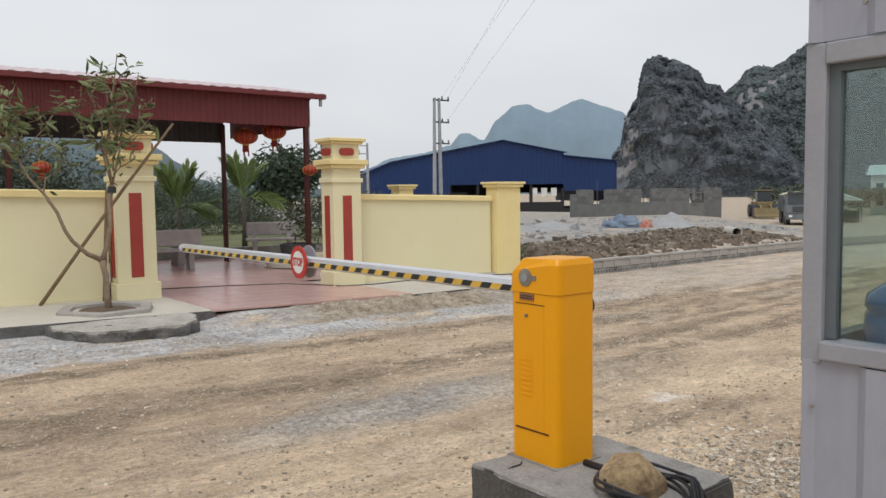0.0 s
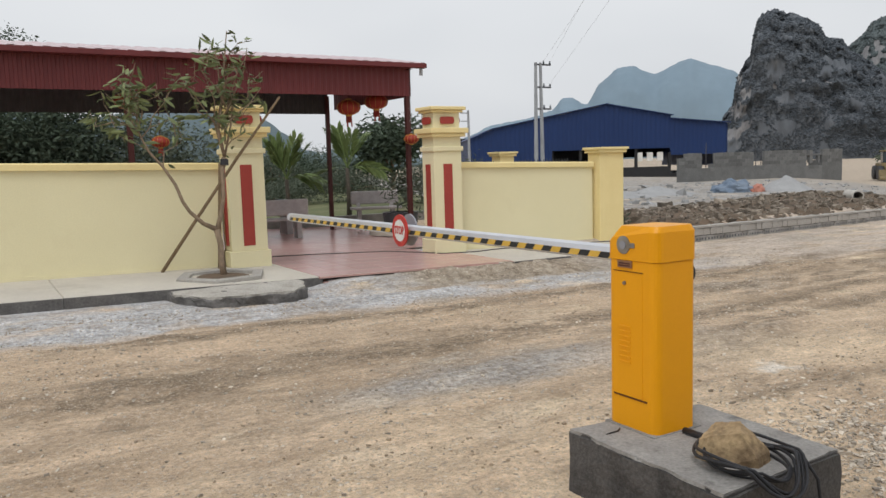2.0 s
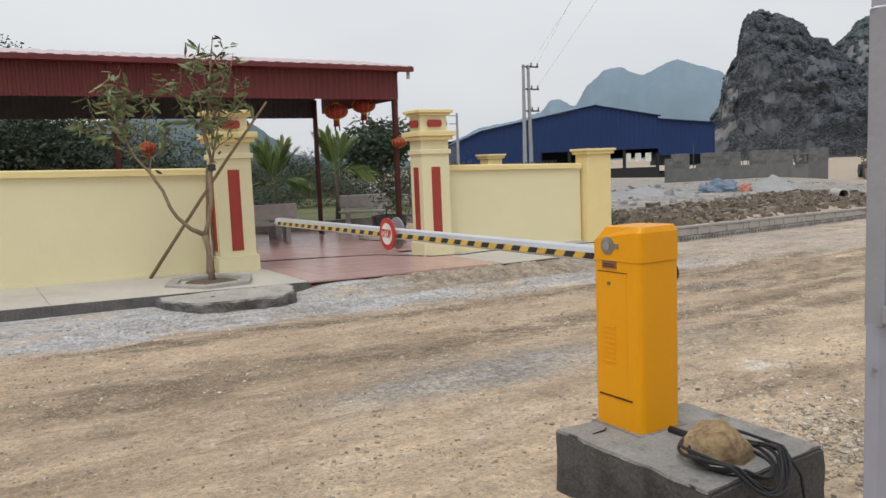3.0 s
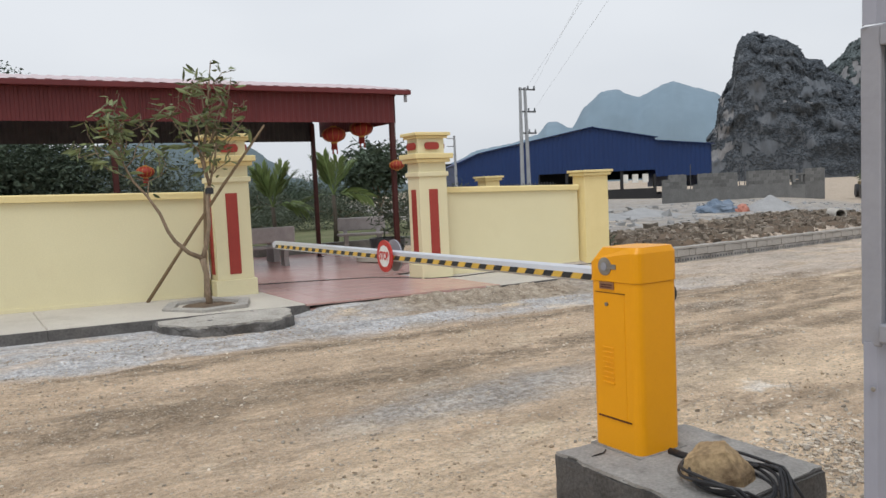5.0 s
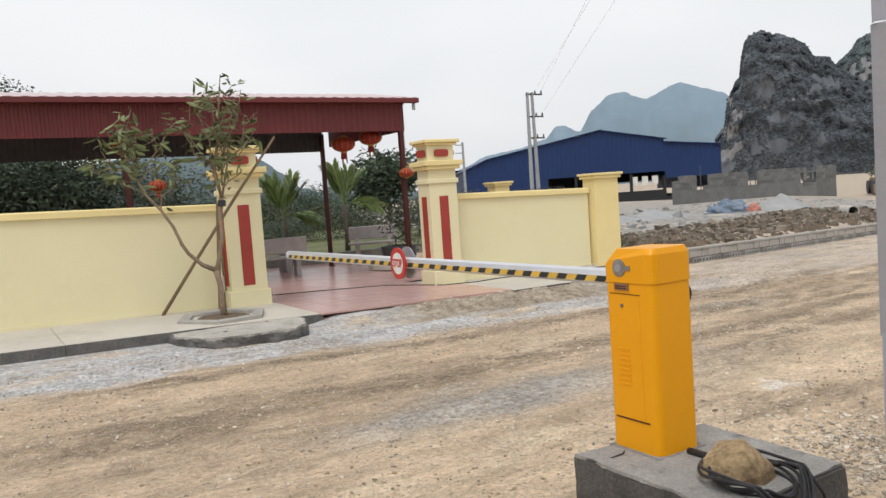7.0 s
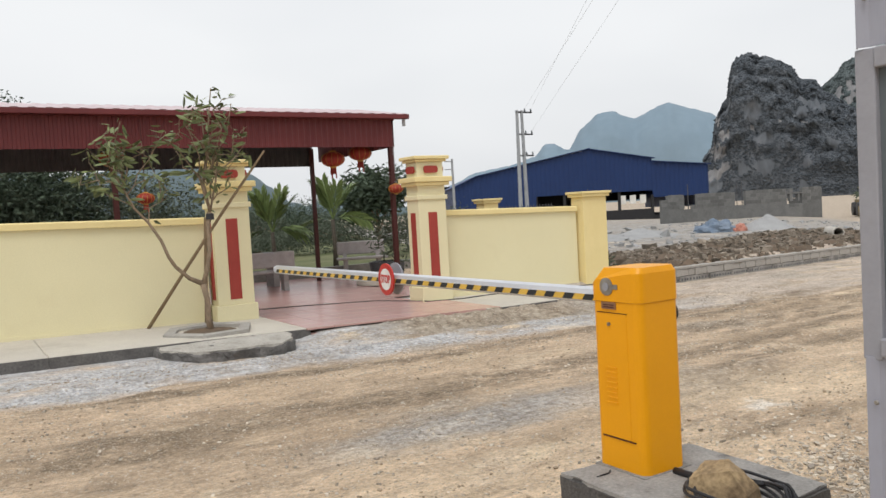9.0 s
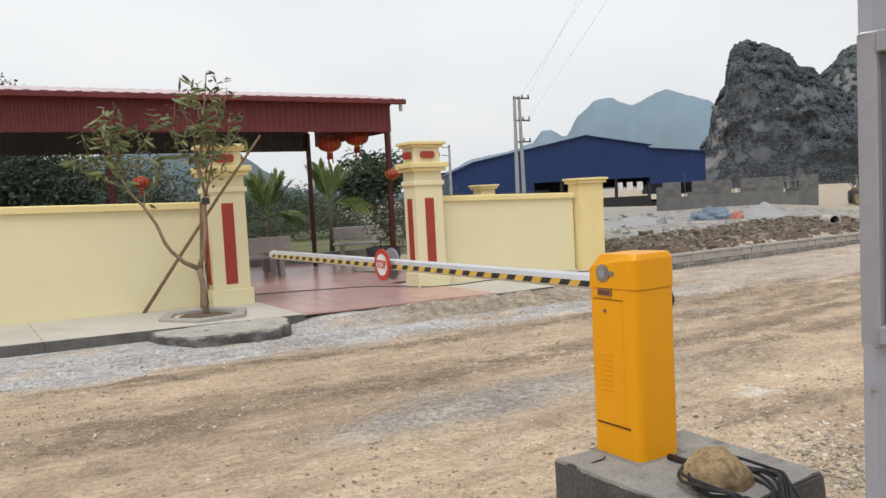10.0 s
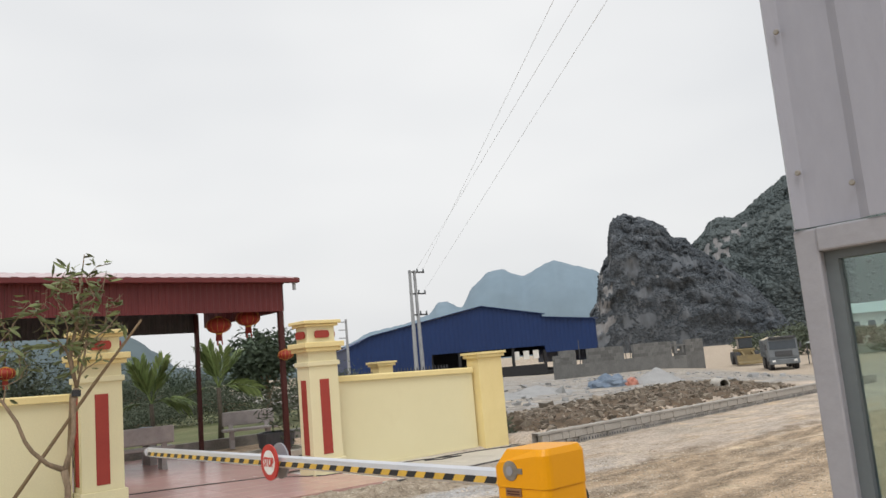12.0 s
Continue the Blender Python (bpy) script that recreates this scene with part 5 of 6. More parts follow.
FZ = 0.10
bench(S(5.15, 6.8, FZ, -20))
bench(S(1.75, 4.7, FZ, 172), 1.35)
tab = thing("garden_table", S(1.95, 5.9, FZ, 0), "grey cast stone garden table with a thick top", "table")
part("top", cubed(-0.75, -0.4, 0.68, 0.75, 0.4, 0.77, bevel=0.02), M["stone"], tab)
for x in (-0.45, 0.45):
    part("leg", cubed(x - 0.08, -0.25, 0, x + 0.08, 0.25, 0.68, bevel=0.015, taper=0.8), M["stone"], tab)
solo("blue_cloth", cubed(-0.12, -0.08, 0, 0.12, 0.08, 0.035, bevel=0.015), M["jug"], S(2.3, 5.8, FZ + 0.771), "small folded blue cloth on the stone table", "cloth")
solo("garden_kerb", cubed(-9, 7.55, -0.05, 8.5, 7.75, FZ + 0.22, bevel=0.01), M["pave_edge"], S(0, 0), "low grey kerb between paving and garden", "kerb", kind="structure")
bed = thing("round_planter", S(4.35, 3.95, FZ), "round stone planter with a shrub", "planter")
bm = bmesh.new()
lathe(bm, [(0.70, 0), (0.70, 0.11), (0.56, 0.115), (0.54, 0.05)], 32)
part("base_ring", bm, M["pave"], bed, "low pale cast ring")
bm = bmesh.new()
lathe(bm, [(0.28, 0.08), (0.36, 0.2), (0.40, 0.48), (0.34, 0.48), (0.32, 0.40)], 24)
part("pot", bm, M["steel_dark"], bed, "dark glazed pot")
rng2 = np.random.RandomState(21)
lv2, lf2 = leaves(rng2, (0.1, 0, 0.90), (0.5, 0.5, 0.6), 260, 0.05, long=4.5)
shrub = new("shrub", raw_mesh("shrub", lv2, lf2, M["leaf_grey"]))
shrub.parent = bed


def palm(m, h, seed, label):
    g = thing("palm", m, label, "palm", "small palms")
    r = np.random.RandomState(seed)
    part("trunk", tube(bmesh.new(), [(0, 0, -0.05), (0.02, 0, h * 0.5), (0, 0.02, h)], [0.085, 0.06, 0.05], 10), M["palmbark"], g, soft=True)
    pv, pf = [], []
    rise = (1.42, 1.30, 1.18, 1.36, 1.22, 1.08, 1.28, 0.45, 0.25, 0.35)
    for k, lift in enumerate(rise):
        erect = lift > 0.9
        a = (-0.67 if k % 2 else 2.47) + r.uniform(-0.8, 0.8)
        span = r.uniform(1.0, 1.2) if erect else r.uniform(0.75, 0.9)
        d = Vector((math.cos(a), math.sin(a), 0))
        bow = 0.10 if erect else 0.45
        pts = [Vector((0, 0, h)) + d * span * s * (math.cos(lift) + bow * 0.5 * s) + Vector((0, 0, span * (math.sin(lift) * s - bow * s * s))) for s in np.linspace(0, 1, 29)]
        for i in range(6, 29):
            w = 0.40 * math.sin(math.pi * (0.30 + 0.50 * i / 29)) + 0.05
            t = (pts[i] - pts[i - 1]).normalized()
            flat = Vector((-d.y, d.x, 0)) if k % 3 else Vector((0.78, -0.62, 0.1))
            side = (flat - t * flat.dot(t)).normalized()
            for sgn in (-1, 1):
                q = len(pv)
                way = (side * sgn * 0.50 + t * 0.9 + Vector(r.normal(0, 0.07, 3))).normalized()
                mid = pts[i] + way * w * 0.5
                wide = way.cross(side.cross(t)).normalized() * 0.028
                tip = pts[i] + way * w - Vector((0, 0, 0.03 if erect else 0.10))
                pv += [tuple(pts[i]), tuple(mid + wide), tuple(tip), tuple(mid - wide)]
                pf.append((q, q + 1, q + 2, q + 3))
        q = len(pv)
        for p in pts[::4]:
            pv += [tuple(p + Vector((0.014, 0, 0))), tuple(p - Vector((0.014, 0, 0)))]
        pf.extend([(q + 2 * z, q + 2 * z + 1, q + 2 * z + 3, q + 2 * z + 2) for z in range(7)])
    fr = new("fronds", raw_mesh("fronds", pv, pf, M["leaf_palm"]))
    fr.parent = g
    return g


palm(S(3.28, 8.15, 0.06), 1.26, 3, "young feathery palm behind the stone table")
palm(S(5.16, 8.5, 0.06), 1.50, 8, "young feathery palm by the garden bench")


def leafy_tree(m, h, crown_c, crown_r, count, size, material, seed, label, name="garden_tree"):
    g = thing(name, m, label, "tree")
    r = np.random.RandomState(seed)
    bm = tube(bmesh.new(), [(0, 0, -0.1), (0.05, 0.02, h * 0.5), (0.0, 0.0, h)], [0.09, 0.07, 0.04], 8)
    for k in range(6):
        a = k * 1.05
        tube(bm, [(0.02, 0, h * (0.5 + 0.07 * k)), (math.cos(a) * crown_r[0] * 0.6, math.sin(a) * crown_r[1] * 0.6, crown_c + 0.3 * math.sin(k))], [0.035, 0.01], 5)
    part("trunk", bm, M["bark"], g)
    a, b = leaves(r, (0, 0, crown_c), crown_r, count, size)
    cr = new("crown", raw_mesh("crown", a, b, material))
    cr.parent = g
    return g


leafy_tree(S(8.15, 11.6, 0.06), 1.9, 2.4, (1.15, 1.1, 0.82), 4200, 0.085, M["leaf_dark"], 31, "dark leafy garden tree with a rounded crown")
for k, (tu, tv, th, tc, tr_, tm) in enumerate((
    (-4.4, 9.8, 2.2, 2.3, (2.2, 1.6, 1.5), "leaf_dark"), (-1.8, 10.4, 2.0, 2.1, (1.9, 1.5, 1.5), "leaf_dark"), (0.5, 10.0, 1.6, 1.6, (1.6, 1.3, 1.2), "leaf_grey"),
    (-7.6, 10.5, 2.0, 2.4, (2.3, 1.6, 1.6), "leaf_dark"), (-10.6, 10.8, 2.0, 2.4, (2.3, 1.6, 1.6), "leaf_dark"), (-2.9, 18.4, 4.8, 5.0, (1.5, 1.4, 1.1), "leaf_dark"),
    (-3.1, 12.4, 2.2, 2.3, (2.2, 1.5, 1.7), "leaf_dark"), (-6.0, 12.8, 2.2, 2.4, (2.3, 1.5, 1.7), "leaf_dark"), (-9.0, 13.0, 2.2, 2.4, (2.3, 1.5, 1.7), "leaf_dark"), (6.2, 26.0, 1.3, 1.2, (3.0, 1.8, 0.95), "leaf_dark"), (12.5, 30.0, 1.5, 1.3, (3.2, 2.0, 1.05), "leaf_dark"),
    (2.6, 15.0, 0.7, 0.55, (2.0, 1.3, 0.5), "leaf_grey"), (5.6, 17.5, 0.7, 0.6, (2.4, 1.3, 0.5), "leaf_grey"), (9.6, 18.0, 1.0, 0.9, (2.4, 1.5, 0.75), "leaf_grey"),
    (7.6, 22.0, 1.6, 1.3, (1.8, 1.5, 0.95), "leaf_grey"), (3.6, 24.0, 1.2, 1.0, (2.6, 1.6, 0.75), "leaf_grey"), (11.5, 14.0, 1.4, 1.0, (1.6, 1.4, 0.9), "leaf_grey"))):
    leafy_tree(S(tu, tv, 0.05), th, tc, tr_, 17000 if tm == "leaf_dark" else 9000, 0.05 if tm == "leaf_dark" else 0.04, M[tm], 40 + k, "dark dense tree behind the pavilion" if tm == "leaf_dark" else "dusty green shrub at the garden end")
lawn_v = [(u, v, 0.125 + 0.08 * smooth(4.0, 8.0, u) + 0.03 * noise.noise(Vector((u, v, 0)))) for v in np.linspace(7.76, 130, 40) for u in np.linspace(-70, 9.4 + 0.36 * (v - 7.76), 42)]
lawn_f = [(j * 42 + i, j * 42 + i + 1, (j + 1) * 42 + i + 1, (j + 1) * 42 + i) for j in range(39) for i in range(41)]
lawn = new("lawn", raw_mesh("lawn", lawn_v, lawn_f, M["grass"], True))
lawn.matrix_world = SITE
tagged(lawn, "rough green and straw grass behind the pavilion", "lawn", kind="structure")


fence = thing("picket_fence", S(0, 4.45), "dark steel picket fence between the garden and the building site", "fence")
picket_me = to_mesh(prism(bmesh.new(), [(-0.016, 0.0), (0.016, 0.0), (0.016, 1.60), (0.0, 1.67), (-0.016, 1.60)], -0.01, 0.01), "picket", M["steel_dark"])
for k in range(38):
    pk = new("picket", picket_me)
    pk.parent = fence
    pk.matrix_local = pose(5.95 + 0.098 * k, 0, -0.02, 90, 0, 0)
for z in (0.35, 1.36):
    part("rail", cubed(5.9, 0.012, z, 9.65, 0.04, z + 0.04), M["steel_dark"], fence)


# ---- cables along the pavement ----
def cable(pts, label):
    solo("ground_cable", tube(bmesh.new(), [(u, v, pave_z(u) + 0.008) for u, v in pts], 0.009, 6), M["black"], S(0, 0), label, "cable", soft=True)


cable([(0.05, 1.2), (1.2, 1.05), (2.4, 0.75), (3.0, -0.12), (3.6, -0.2), (4.3, -0.02), (4.9, -0.08), (5.4, -0.2), (5.7, -0.35), (5.2, -0.42), (4.95, -0.25), (5.5, -0.1), (6.2, -0.05), (6.9, -0.12), (7.4, -0.3)], "thin black cable trailing along the pavement by the wall")
cable([(6.7, -0.10), (7.0, -0.2), (7.3, 0.0), (7.6, -0.1)], "tangled black cable end at the wall pillar")

# ---- kerb of hollow blocks ----
kerb = thing("block_kerb", S(0, 0), "low kerb wall of hollow concrete blocks with a mortar top", "kerb", kind="structure")
ku = 7.6
def kerb_z(u):
    return ground_z(u, kerb_v(u) - 0.3)
holes = bmesh.new()
box(holes, -0.103, 0, 0, 0.103, 0.12, 0.135, bevel=0.008)
block_me = to_mesh(holes, "block", M["block"])
holes = bmesh.new()
box(holes, -0.107, 0, 0, 0.107, 0.12, 0.14, bevel=0.006)
cap_me = to_mesh(holes, "block", M["mortar"])
# solid dark discs on the face: the shade inside the hollows as colour
hole = bmesh.new()
for x in (-0.052, 0.052):
    tube(hole, [(x, -0.003, 0.07), (x, 0.01, 0.07)], 0.027, 10)
hole_me = to_mesh(hole, "block_hole_discs", M["steel_dark"])
ang = math.degrees(math.atan(0.125))
rk = random.Random(5)
while ku < 30.0:
    for layer in range(2):
        uu = ku + (0.11 if layer == 1 else 0)
        ob = new("block", cap_me if layer else block_me)
        ob.parent = kerb
        ob.matrix_local = pose(uu, kerb_v(uu) + rk.uniform(-0.018, 0.012), kerb_z(uu) - 0.01 + layer * 0.145, rk.uniform(-2, 2), rk.uniform(-1.5, 1.5), ang + rk.uniform(-4, 4))
        if layer == 0:
            h = new("block_hole_discs", hole_me)
            h.parent = ob
    ku += 0.22
bm = bmesh.new()
n = 220
prev = None
for i in range(n + 1):
    u = 7.45 + (30.2 - 7.45) * i / n
    z = kerb_z(u) + 0.288
    j = 0.02 * noise.noise(Vector((u * 3, 0, 0))) + 0.012 * noise.noise(Vector((u * 11, 0, 0)))
    row = [bm.verts.new(p) for p in ((u, kerb_v(u) - 0.012 + j, z - 0.004), (u, kerb_v(u) - 0.012 + j, z + 0.035), (u, kerb_v(u) + 0.16, z + 0.04 + j), (u, kerb_v(u) + 0.16, z - 0.3))]
    if prev:
        for a in range(3):
            bm.faces.new((prev[a], prev[a + 1], row[a + 1], row[a]))
    prev = row
part("mortar_top", bm, M["mortar"], kerb, "uneven mortar topping")

# ---- rubble bank, heaps, pipe ----
rng = np.random.RandomState(77)


def behind(u, v):
    return ground_z(u, v)


bank = bmesh.new()
cols, rows_ = 60, 16
grid = []
for i in range(cols + 1):
    u = 7.9 + 14.5 * i / cols
    line = []
    for j in range(rows_ + 1):
        s = j / rows_
        v = kerb_v(u) + 0.18 + s * (3.2 + 0.12 * (u - 7.9))
        h = 0.28 * math.sin(math.pi * min(1, s * 1.05)) ** 0.8 * (0.6 + 0.6 * noise.noise(Vector((u * 0.5, v * 0.5, 3))))
        h += 0.10 * noise.noise(Vector((u * 2, v * 2, 1))) + 0.05 * noise.noise(Vector((u * 6, v * 6, 1)))
        line.append(bank.verts.new((u, v, behind(u, v) - 0.04 + max(0, h) * smooth(7.9, 9.0, u) * smooth(22.4, 20.5, u))))
    grid.append(line)
for i in range(cols):
    for j in range(rows_):
        bank.faces.new((grid[i][j], grid[i + 1][j], grid[i + 1][j + 1], grid[i][j + 1]))
solo("soil_bank", bank, M["soil"], S(0, 0), "brown soil bank behind the kerb", "soil", kind="structure", soft=True)
spots = []
for _ in range(1900):
    u = rng.uniform(8.2, 22)
    s = rng.rand() ** 1.3
    v = kerb_v(u) + 0.25 + s * (3.4 + 0.12 * (u - 7.9))
    h = 0.28 * math.sin(math.pi * min(1, s)) ** 0.8 * (0.6 + 0.6 * noise.noise(Vector((u * 0.5, v * 0.5, 3)))) * smooth(7.9, 9.0, u) * smooth(22.4, 20.5, u)
    spots.append((u, v, behind(u, v) + max(0, h) - 0.01, rng.gamma(2.0, 0.022) + 0.01))
stones("rubble", spots, M["rubble"], S(0, 0), "broken stone and brick rubble on the soil bank", "rubble")
spots = [(u, v, ground_z(u, v) + 0.01, rng.gamma(2, 0.032)) for u, v in zip(rng.uniform(9, 34, 500), rng.uniform(5, 18, 500))]
stones("rubble", spots, M["sand"], S(0, 0), "grey stone waste scattered on the building site", "rubble")


def heap(name, u, v, r, h, material, label, seed):
    bm = bmesh.new()
    rings = 12
    prev = None
    for i in range(rings + 1):
        q = i / rings
        row = []
        for k in range(36):
            a = 2 * math.pi * k / 36
            rr = r * q * (1 + 0.18 * noise.noise(Vector((math.cos(a) * 1.5, math.sin(a) * 1.5, seed))))
            z = h * (1 - q) ** 1.1 * (1 + 0.25 * noise.noise(Vector((math.cos(a) * q * 3, math.sin(a) * q * 3, seed + 5))))
            row.append(bm.verts.new((rr * math.cos(a), rr * math.sin(a), z)))
        if prev:
            for k in range(36):
                bm.faces.new((prev[k], prev[(k + 1) % 36], row[(k + 1) % 36], row[k]))
        prev = row
    bmesh.ops.remove_doubles(bm, verts=bm.verts, dist=0.001)
    solo(name, bm, material, S(u, v, ground_z(u, v) - 0.02), label, "heap", soft=True)


heap("earth_mound", 1.35, -1.98, 0.62, 0.11, M["clod"], "small loose earth mound at the pavement edge", 8)
heap("sand_mound", 23.9, 8.3, 1.15, 0.62, M["sand"], "pale grey sand heap on the building site", 1)
heap("sand_mound", 19.5, 10.8, 1.6, 0.35, M["sand"], "low pale grey sand heap on the building site", 2)
heap("sand_mound", 17.0, 11.5, 2.2, 0.4, M["sand"], "low pale grey sand heap on the building site", 3)
bm = bmesh.new()
bmesh.ops.create_icosphere(bm, subdivisions=4, radius=1.0)
for v in bm.verts:
    d = v.co.normalized()
    k = 1 + 0.3 * noise.noise(d * 2.1) + 0.14 * noise.noise(d * 6)
    v.co = Vector((d.x * 0.80, d.y * 0.5, max(0.0, d.z * 0.48))) * k
solo("blue_tarpaulin", bm, M["tarp"], S(21.9, 9.2, 0.14, -50), "crumpled blue tarpaulin over building material", "tarpaulin")
bm = bmesh.new()
bmesh.ops.create_icosphere(bm, subdivisions=3, radius=1.0)
for v in bm.verts:
    d = v.co.normalized()
    v.co = Vector((d.x * 0.32, d.y * 0.22, max(0.0, d.z * 0.30))) * (1 + 0.35 * noise.noise(d * 3))
solo("orange_sack", bm, M["orange"], S(22.55, 8.55, 0.14), "faded orange sack beside the tarpaulin", "sack")
bm = bmesh.new()
rings = [[bm.verts.new((r * math.cos(a), y, r * math.sin(a))) for a in (2 * math.pi * k / 28 for k in range(28))] for r, y in ((0.17, 0.8), (0.17, 0.0), (0.138, 0.0), (0.138, 0.75))]
for r0, r1 in zip(rings, rings[1:]):
    for k in range(28):
        bm.faces.new((r0[k], r0[(k + 1) % 28], r1[(k + 1) % 28], r1[k]))
bm.faces.new(rings[3])
solo("drain_pipe", bm, M["pipe"], S(18.45, 2.0, 0.30, -40), "short pale concrete drain pipe on the rubble bank", "pipe", soft=False)

# ---- unfinished block building ----
ruin = thing("unfinished_building", S(30.2, 19.5, 0.0, -7.7), "unfinished grey concrete block building shell", "building")
rk = random.Random(9)
steps = [(0.0, 0.45, 1.5), (0.45, 1.62, 1.75), (1.62, 2.58, 0.9), (2.58, 5.46, 1.75), (5.46, 6.3, 0.95), (6.3, 9.65, 1.78), (9.65, 10.95, 0.82), (10.95, 12.66, 1.8)]
bl = bmesh.new()
box(bl, 0.006, 0, 0.005, 0.394, 0.2, 0.195)
bl_me = to_mesh(bl, "block", M["greywall"])
for a, b, h in steps:
    part("wall", cubed(a, 0.012, -0.6, b, 0.19, h - 0.02), M["greywall"], ruin)
for x in (4.2, 9.5, 12.46):
    part("cross_wall", cubed(x, 0.192, -0.6, x + 0.2, 2.4, 1.1 if x else 1.3), M["greywall"], ruin)
for a, b, h in steps:
    for r in range(4 if h > 1.2 else 1):
        x = a + (0.2 if r % 2 else 0) - 0.2
        while x < b:
            if x >= a - 0.05 and x + 0.4 <= b + 0.05:
                ob = new("block", bl_me)
                ob.parent = ruin
                ob.matrix_local = pose(x, rk.uniform(-0.006, 0.004), h - 0.2 * (r + 1), 0, 0, 0)
            x += 0.4
part("pier", cubed(9.9, 0.0, 0.98, 10.15, 0.2, 1.75), M["greywall"], ruin)
part("pier", cubed(10.6, 0.0, 0.98, 10.75, 0.2, 1.4), M["greywall"], ruin)
part("lintel", cubed(9.6, -0.003, 1.42, 11.0, 0.21, 1.52), M["greywall"], ruin)
for x in (2.0, 5.7, 6.1):
    part("starter_bar", tube(bmesh.new(), [(x, 0.1, 0.8), (x, 0.1, 2.3)], 0.025, 5), M["steel_dark"], ruin, "upright steel starter bar")

# ---- blue hall ----
hall = thing("steel_hall", S(61.6, 89.1, 0.0, -27.84), "large steel hall with deep blue cladding and open bays", "hall")


def roof_h(x):
    return float(np.interp(x, [0, 3.5, 21.2, 30.8, 30.81, 40.27], [4.95, 6.35, 9.65, 7.85, 7.4, 6.5]))


def clad_bottom(x):
    return 0.2 if x < 12.5 else 2.9 if x < 30.8 else 1.8


bm = bmesh.new()
prev = None
x = 0.0
k = 0
while x <= 39.75:
    off = -0.06 if k % 4 in (1, 2) else 0.0
    cur = (bm.verts.new((x, off, clad_bottom(x + 0.01))), bm.verts.new((x, off, roof_h(x))))
    if prev:
        bm.faces.new((prev[0], cur[0], cur[1], prev[1]))
    prev = cur
    x += 0.18
    k += 1
solid(part("front_cladding", bm, M["bluesheet"], hall, "deep blue ribbed cladding"), 0.05)
bm = bmesh.new()
for a, b in (((-0.3, 4.80), (3.5, 6.42)), ((3.5, 6.42), (21.2, 9.75)), ((21.2, 9.75), (31.2, 7.9)), ((30.8, 7.45), (40.1, 6.56))):
    q = [bm.verts.new(p) for p in ((a[0], -0.5, a[1]), (b[0], -0.5, b[1]), (b[0], 30, b[1]), (a[0], 30, a[1]))]
    bm.faces.new(q)
solid(part("roof", bm, M["bluesheet"], hall), 0.12)
part("side_wall", cubed(-0.06, 0.1, -1.0, 0.06, 30, 4.9), M["bluesheet"], hall)
part("side_wall", cubed(39.7, 0.1, 0.0, 39.82, 30, 6.4), M["bluesheet"], hall)
part("back_wall", cubed(0, 29.8, 1.6, 39.7, 30, 6.0), M["hallin"], hall)
part("inner_screen", cubed(12.6, 9.0, -1, 24.0, 9.2, 5.0), M["hallin"], hall)
for x in (12.6, 17.0, 21.2, 25.6, 30.8, 35.5, 39.6):
    part("column", cubed(x - 0.2, 0.08, -1.8, x + 0.2, 0.5, clad_bottom(x) + 0.4), M["hallin"], hall)
for x in (25.7, 27.3, 28.9):
    part("window", cubed(x, 0.2, 1.0, x + 0.9, 0.4, 2.3), M["whitewall"], hall, "pale opening in the bay")
# slab added to darken the open bays, their inner shade in its colour
part("shade_floor_slab", cubed(0.2, 0.6, -1.6, 39.5, 29.5, -0.95), M["hallin"], hall)
bm = bmesh.new()
box(bm, 12.6, 0.1, -1.8, 30.8, 0.3, 0.1)
part("dwarf_wall", bm, M["hallin"], hall)

# ---- poles and wires ----
pl = thing("power_pole", S(0, 0), "twin concrete power pole with steel crossarms", "power pole")
P0 = SITE.inverted() @ Vector((25.57, 54.65, 0))
for dx in (-0.22, 0.22):
    part("mast", tube(bmesh.new(), [(P0.x + dx * 1.5, P0.y, -1.5), (P0.x + dx, P0.y, 8.8)], [0.18, 0.11], 10), M["pole"], pl)
for z in (8.65, 7.0, 5.4):
    bm = cubed(P0.x - 0.35, P0.y - 0.08, z - 0.05, P0.x + 1.15, P0.y + 0.02, z + 0.06)
    arm_ = part("crossarm", bm, M["steel_dark"], pl)
    for dx in (0.5, 1.08):
        bm = bmesh.new()
        lathe(bm, [(0.05, 0), (0.08, 0.08), (0.04, 0.14), (0.07, 0.2), (0.02, 0.24)], 10, (P0.x + dx, P0.y - 0.03, z + 0.06))
        part("insulator", bm, M["boothdark"], arm_)
pl2 = thing("power_pole", S(0, 0), "distant concrete power pole with crossarms", "power pole")
P1 = SITE.inverted() @ Vector((30.99, 84.86, 0))
part("mast", tube(bmesh.new(), [(P1.x, P1.y, -1.5), (P1.x, P1.y, 7.4)], [0.2, 0.12], 8), M["pole"], pl2)
for z in (7.1, 6.2, 5.3):
    part("crossarm", cubed(P1.x - 1.0, P1.y - 0.05, z - 0.05, P1.x + 0.1, P1.y + 0.05, z + 0.05), M["pole"], pl2)
part("street_post", tube(bmesh.new(), [(40, 60, -0.5), (40, 60, 3.2)], 0.08, 8), M["pole"], thing("short_post", S(0, 0), "short pale concrete post by the hall", "post"))


def wire(a, b, sag, label, r=0.014):
    a, b = Vector(a), Vector(b)
    pts = [a + (b - a) * s + Vector((0, 0, -4 * sag * s * (1 - s))) for s in np.linspace(0, 1, 25)]
    solo("overhead_wire", tube(bmesh.new(), pts, r, 5), M["wire"], Matrix(), label, "wire", "overhead wires")


WIRE_ENDS = ((12.43, 16.35, 10.84), (12.92, 15.97, 10.72), (13.48, 15.49, 10.58))
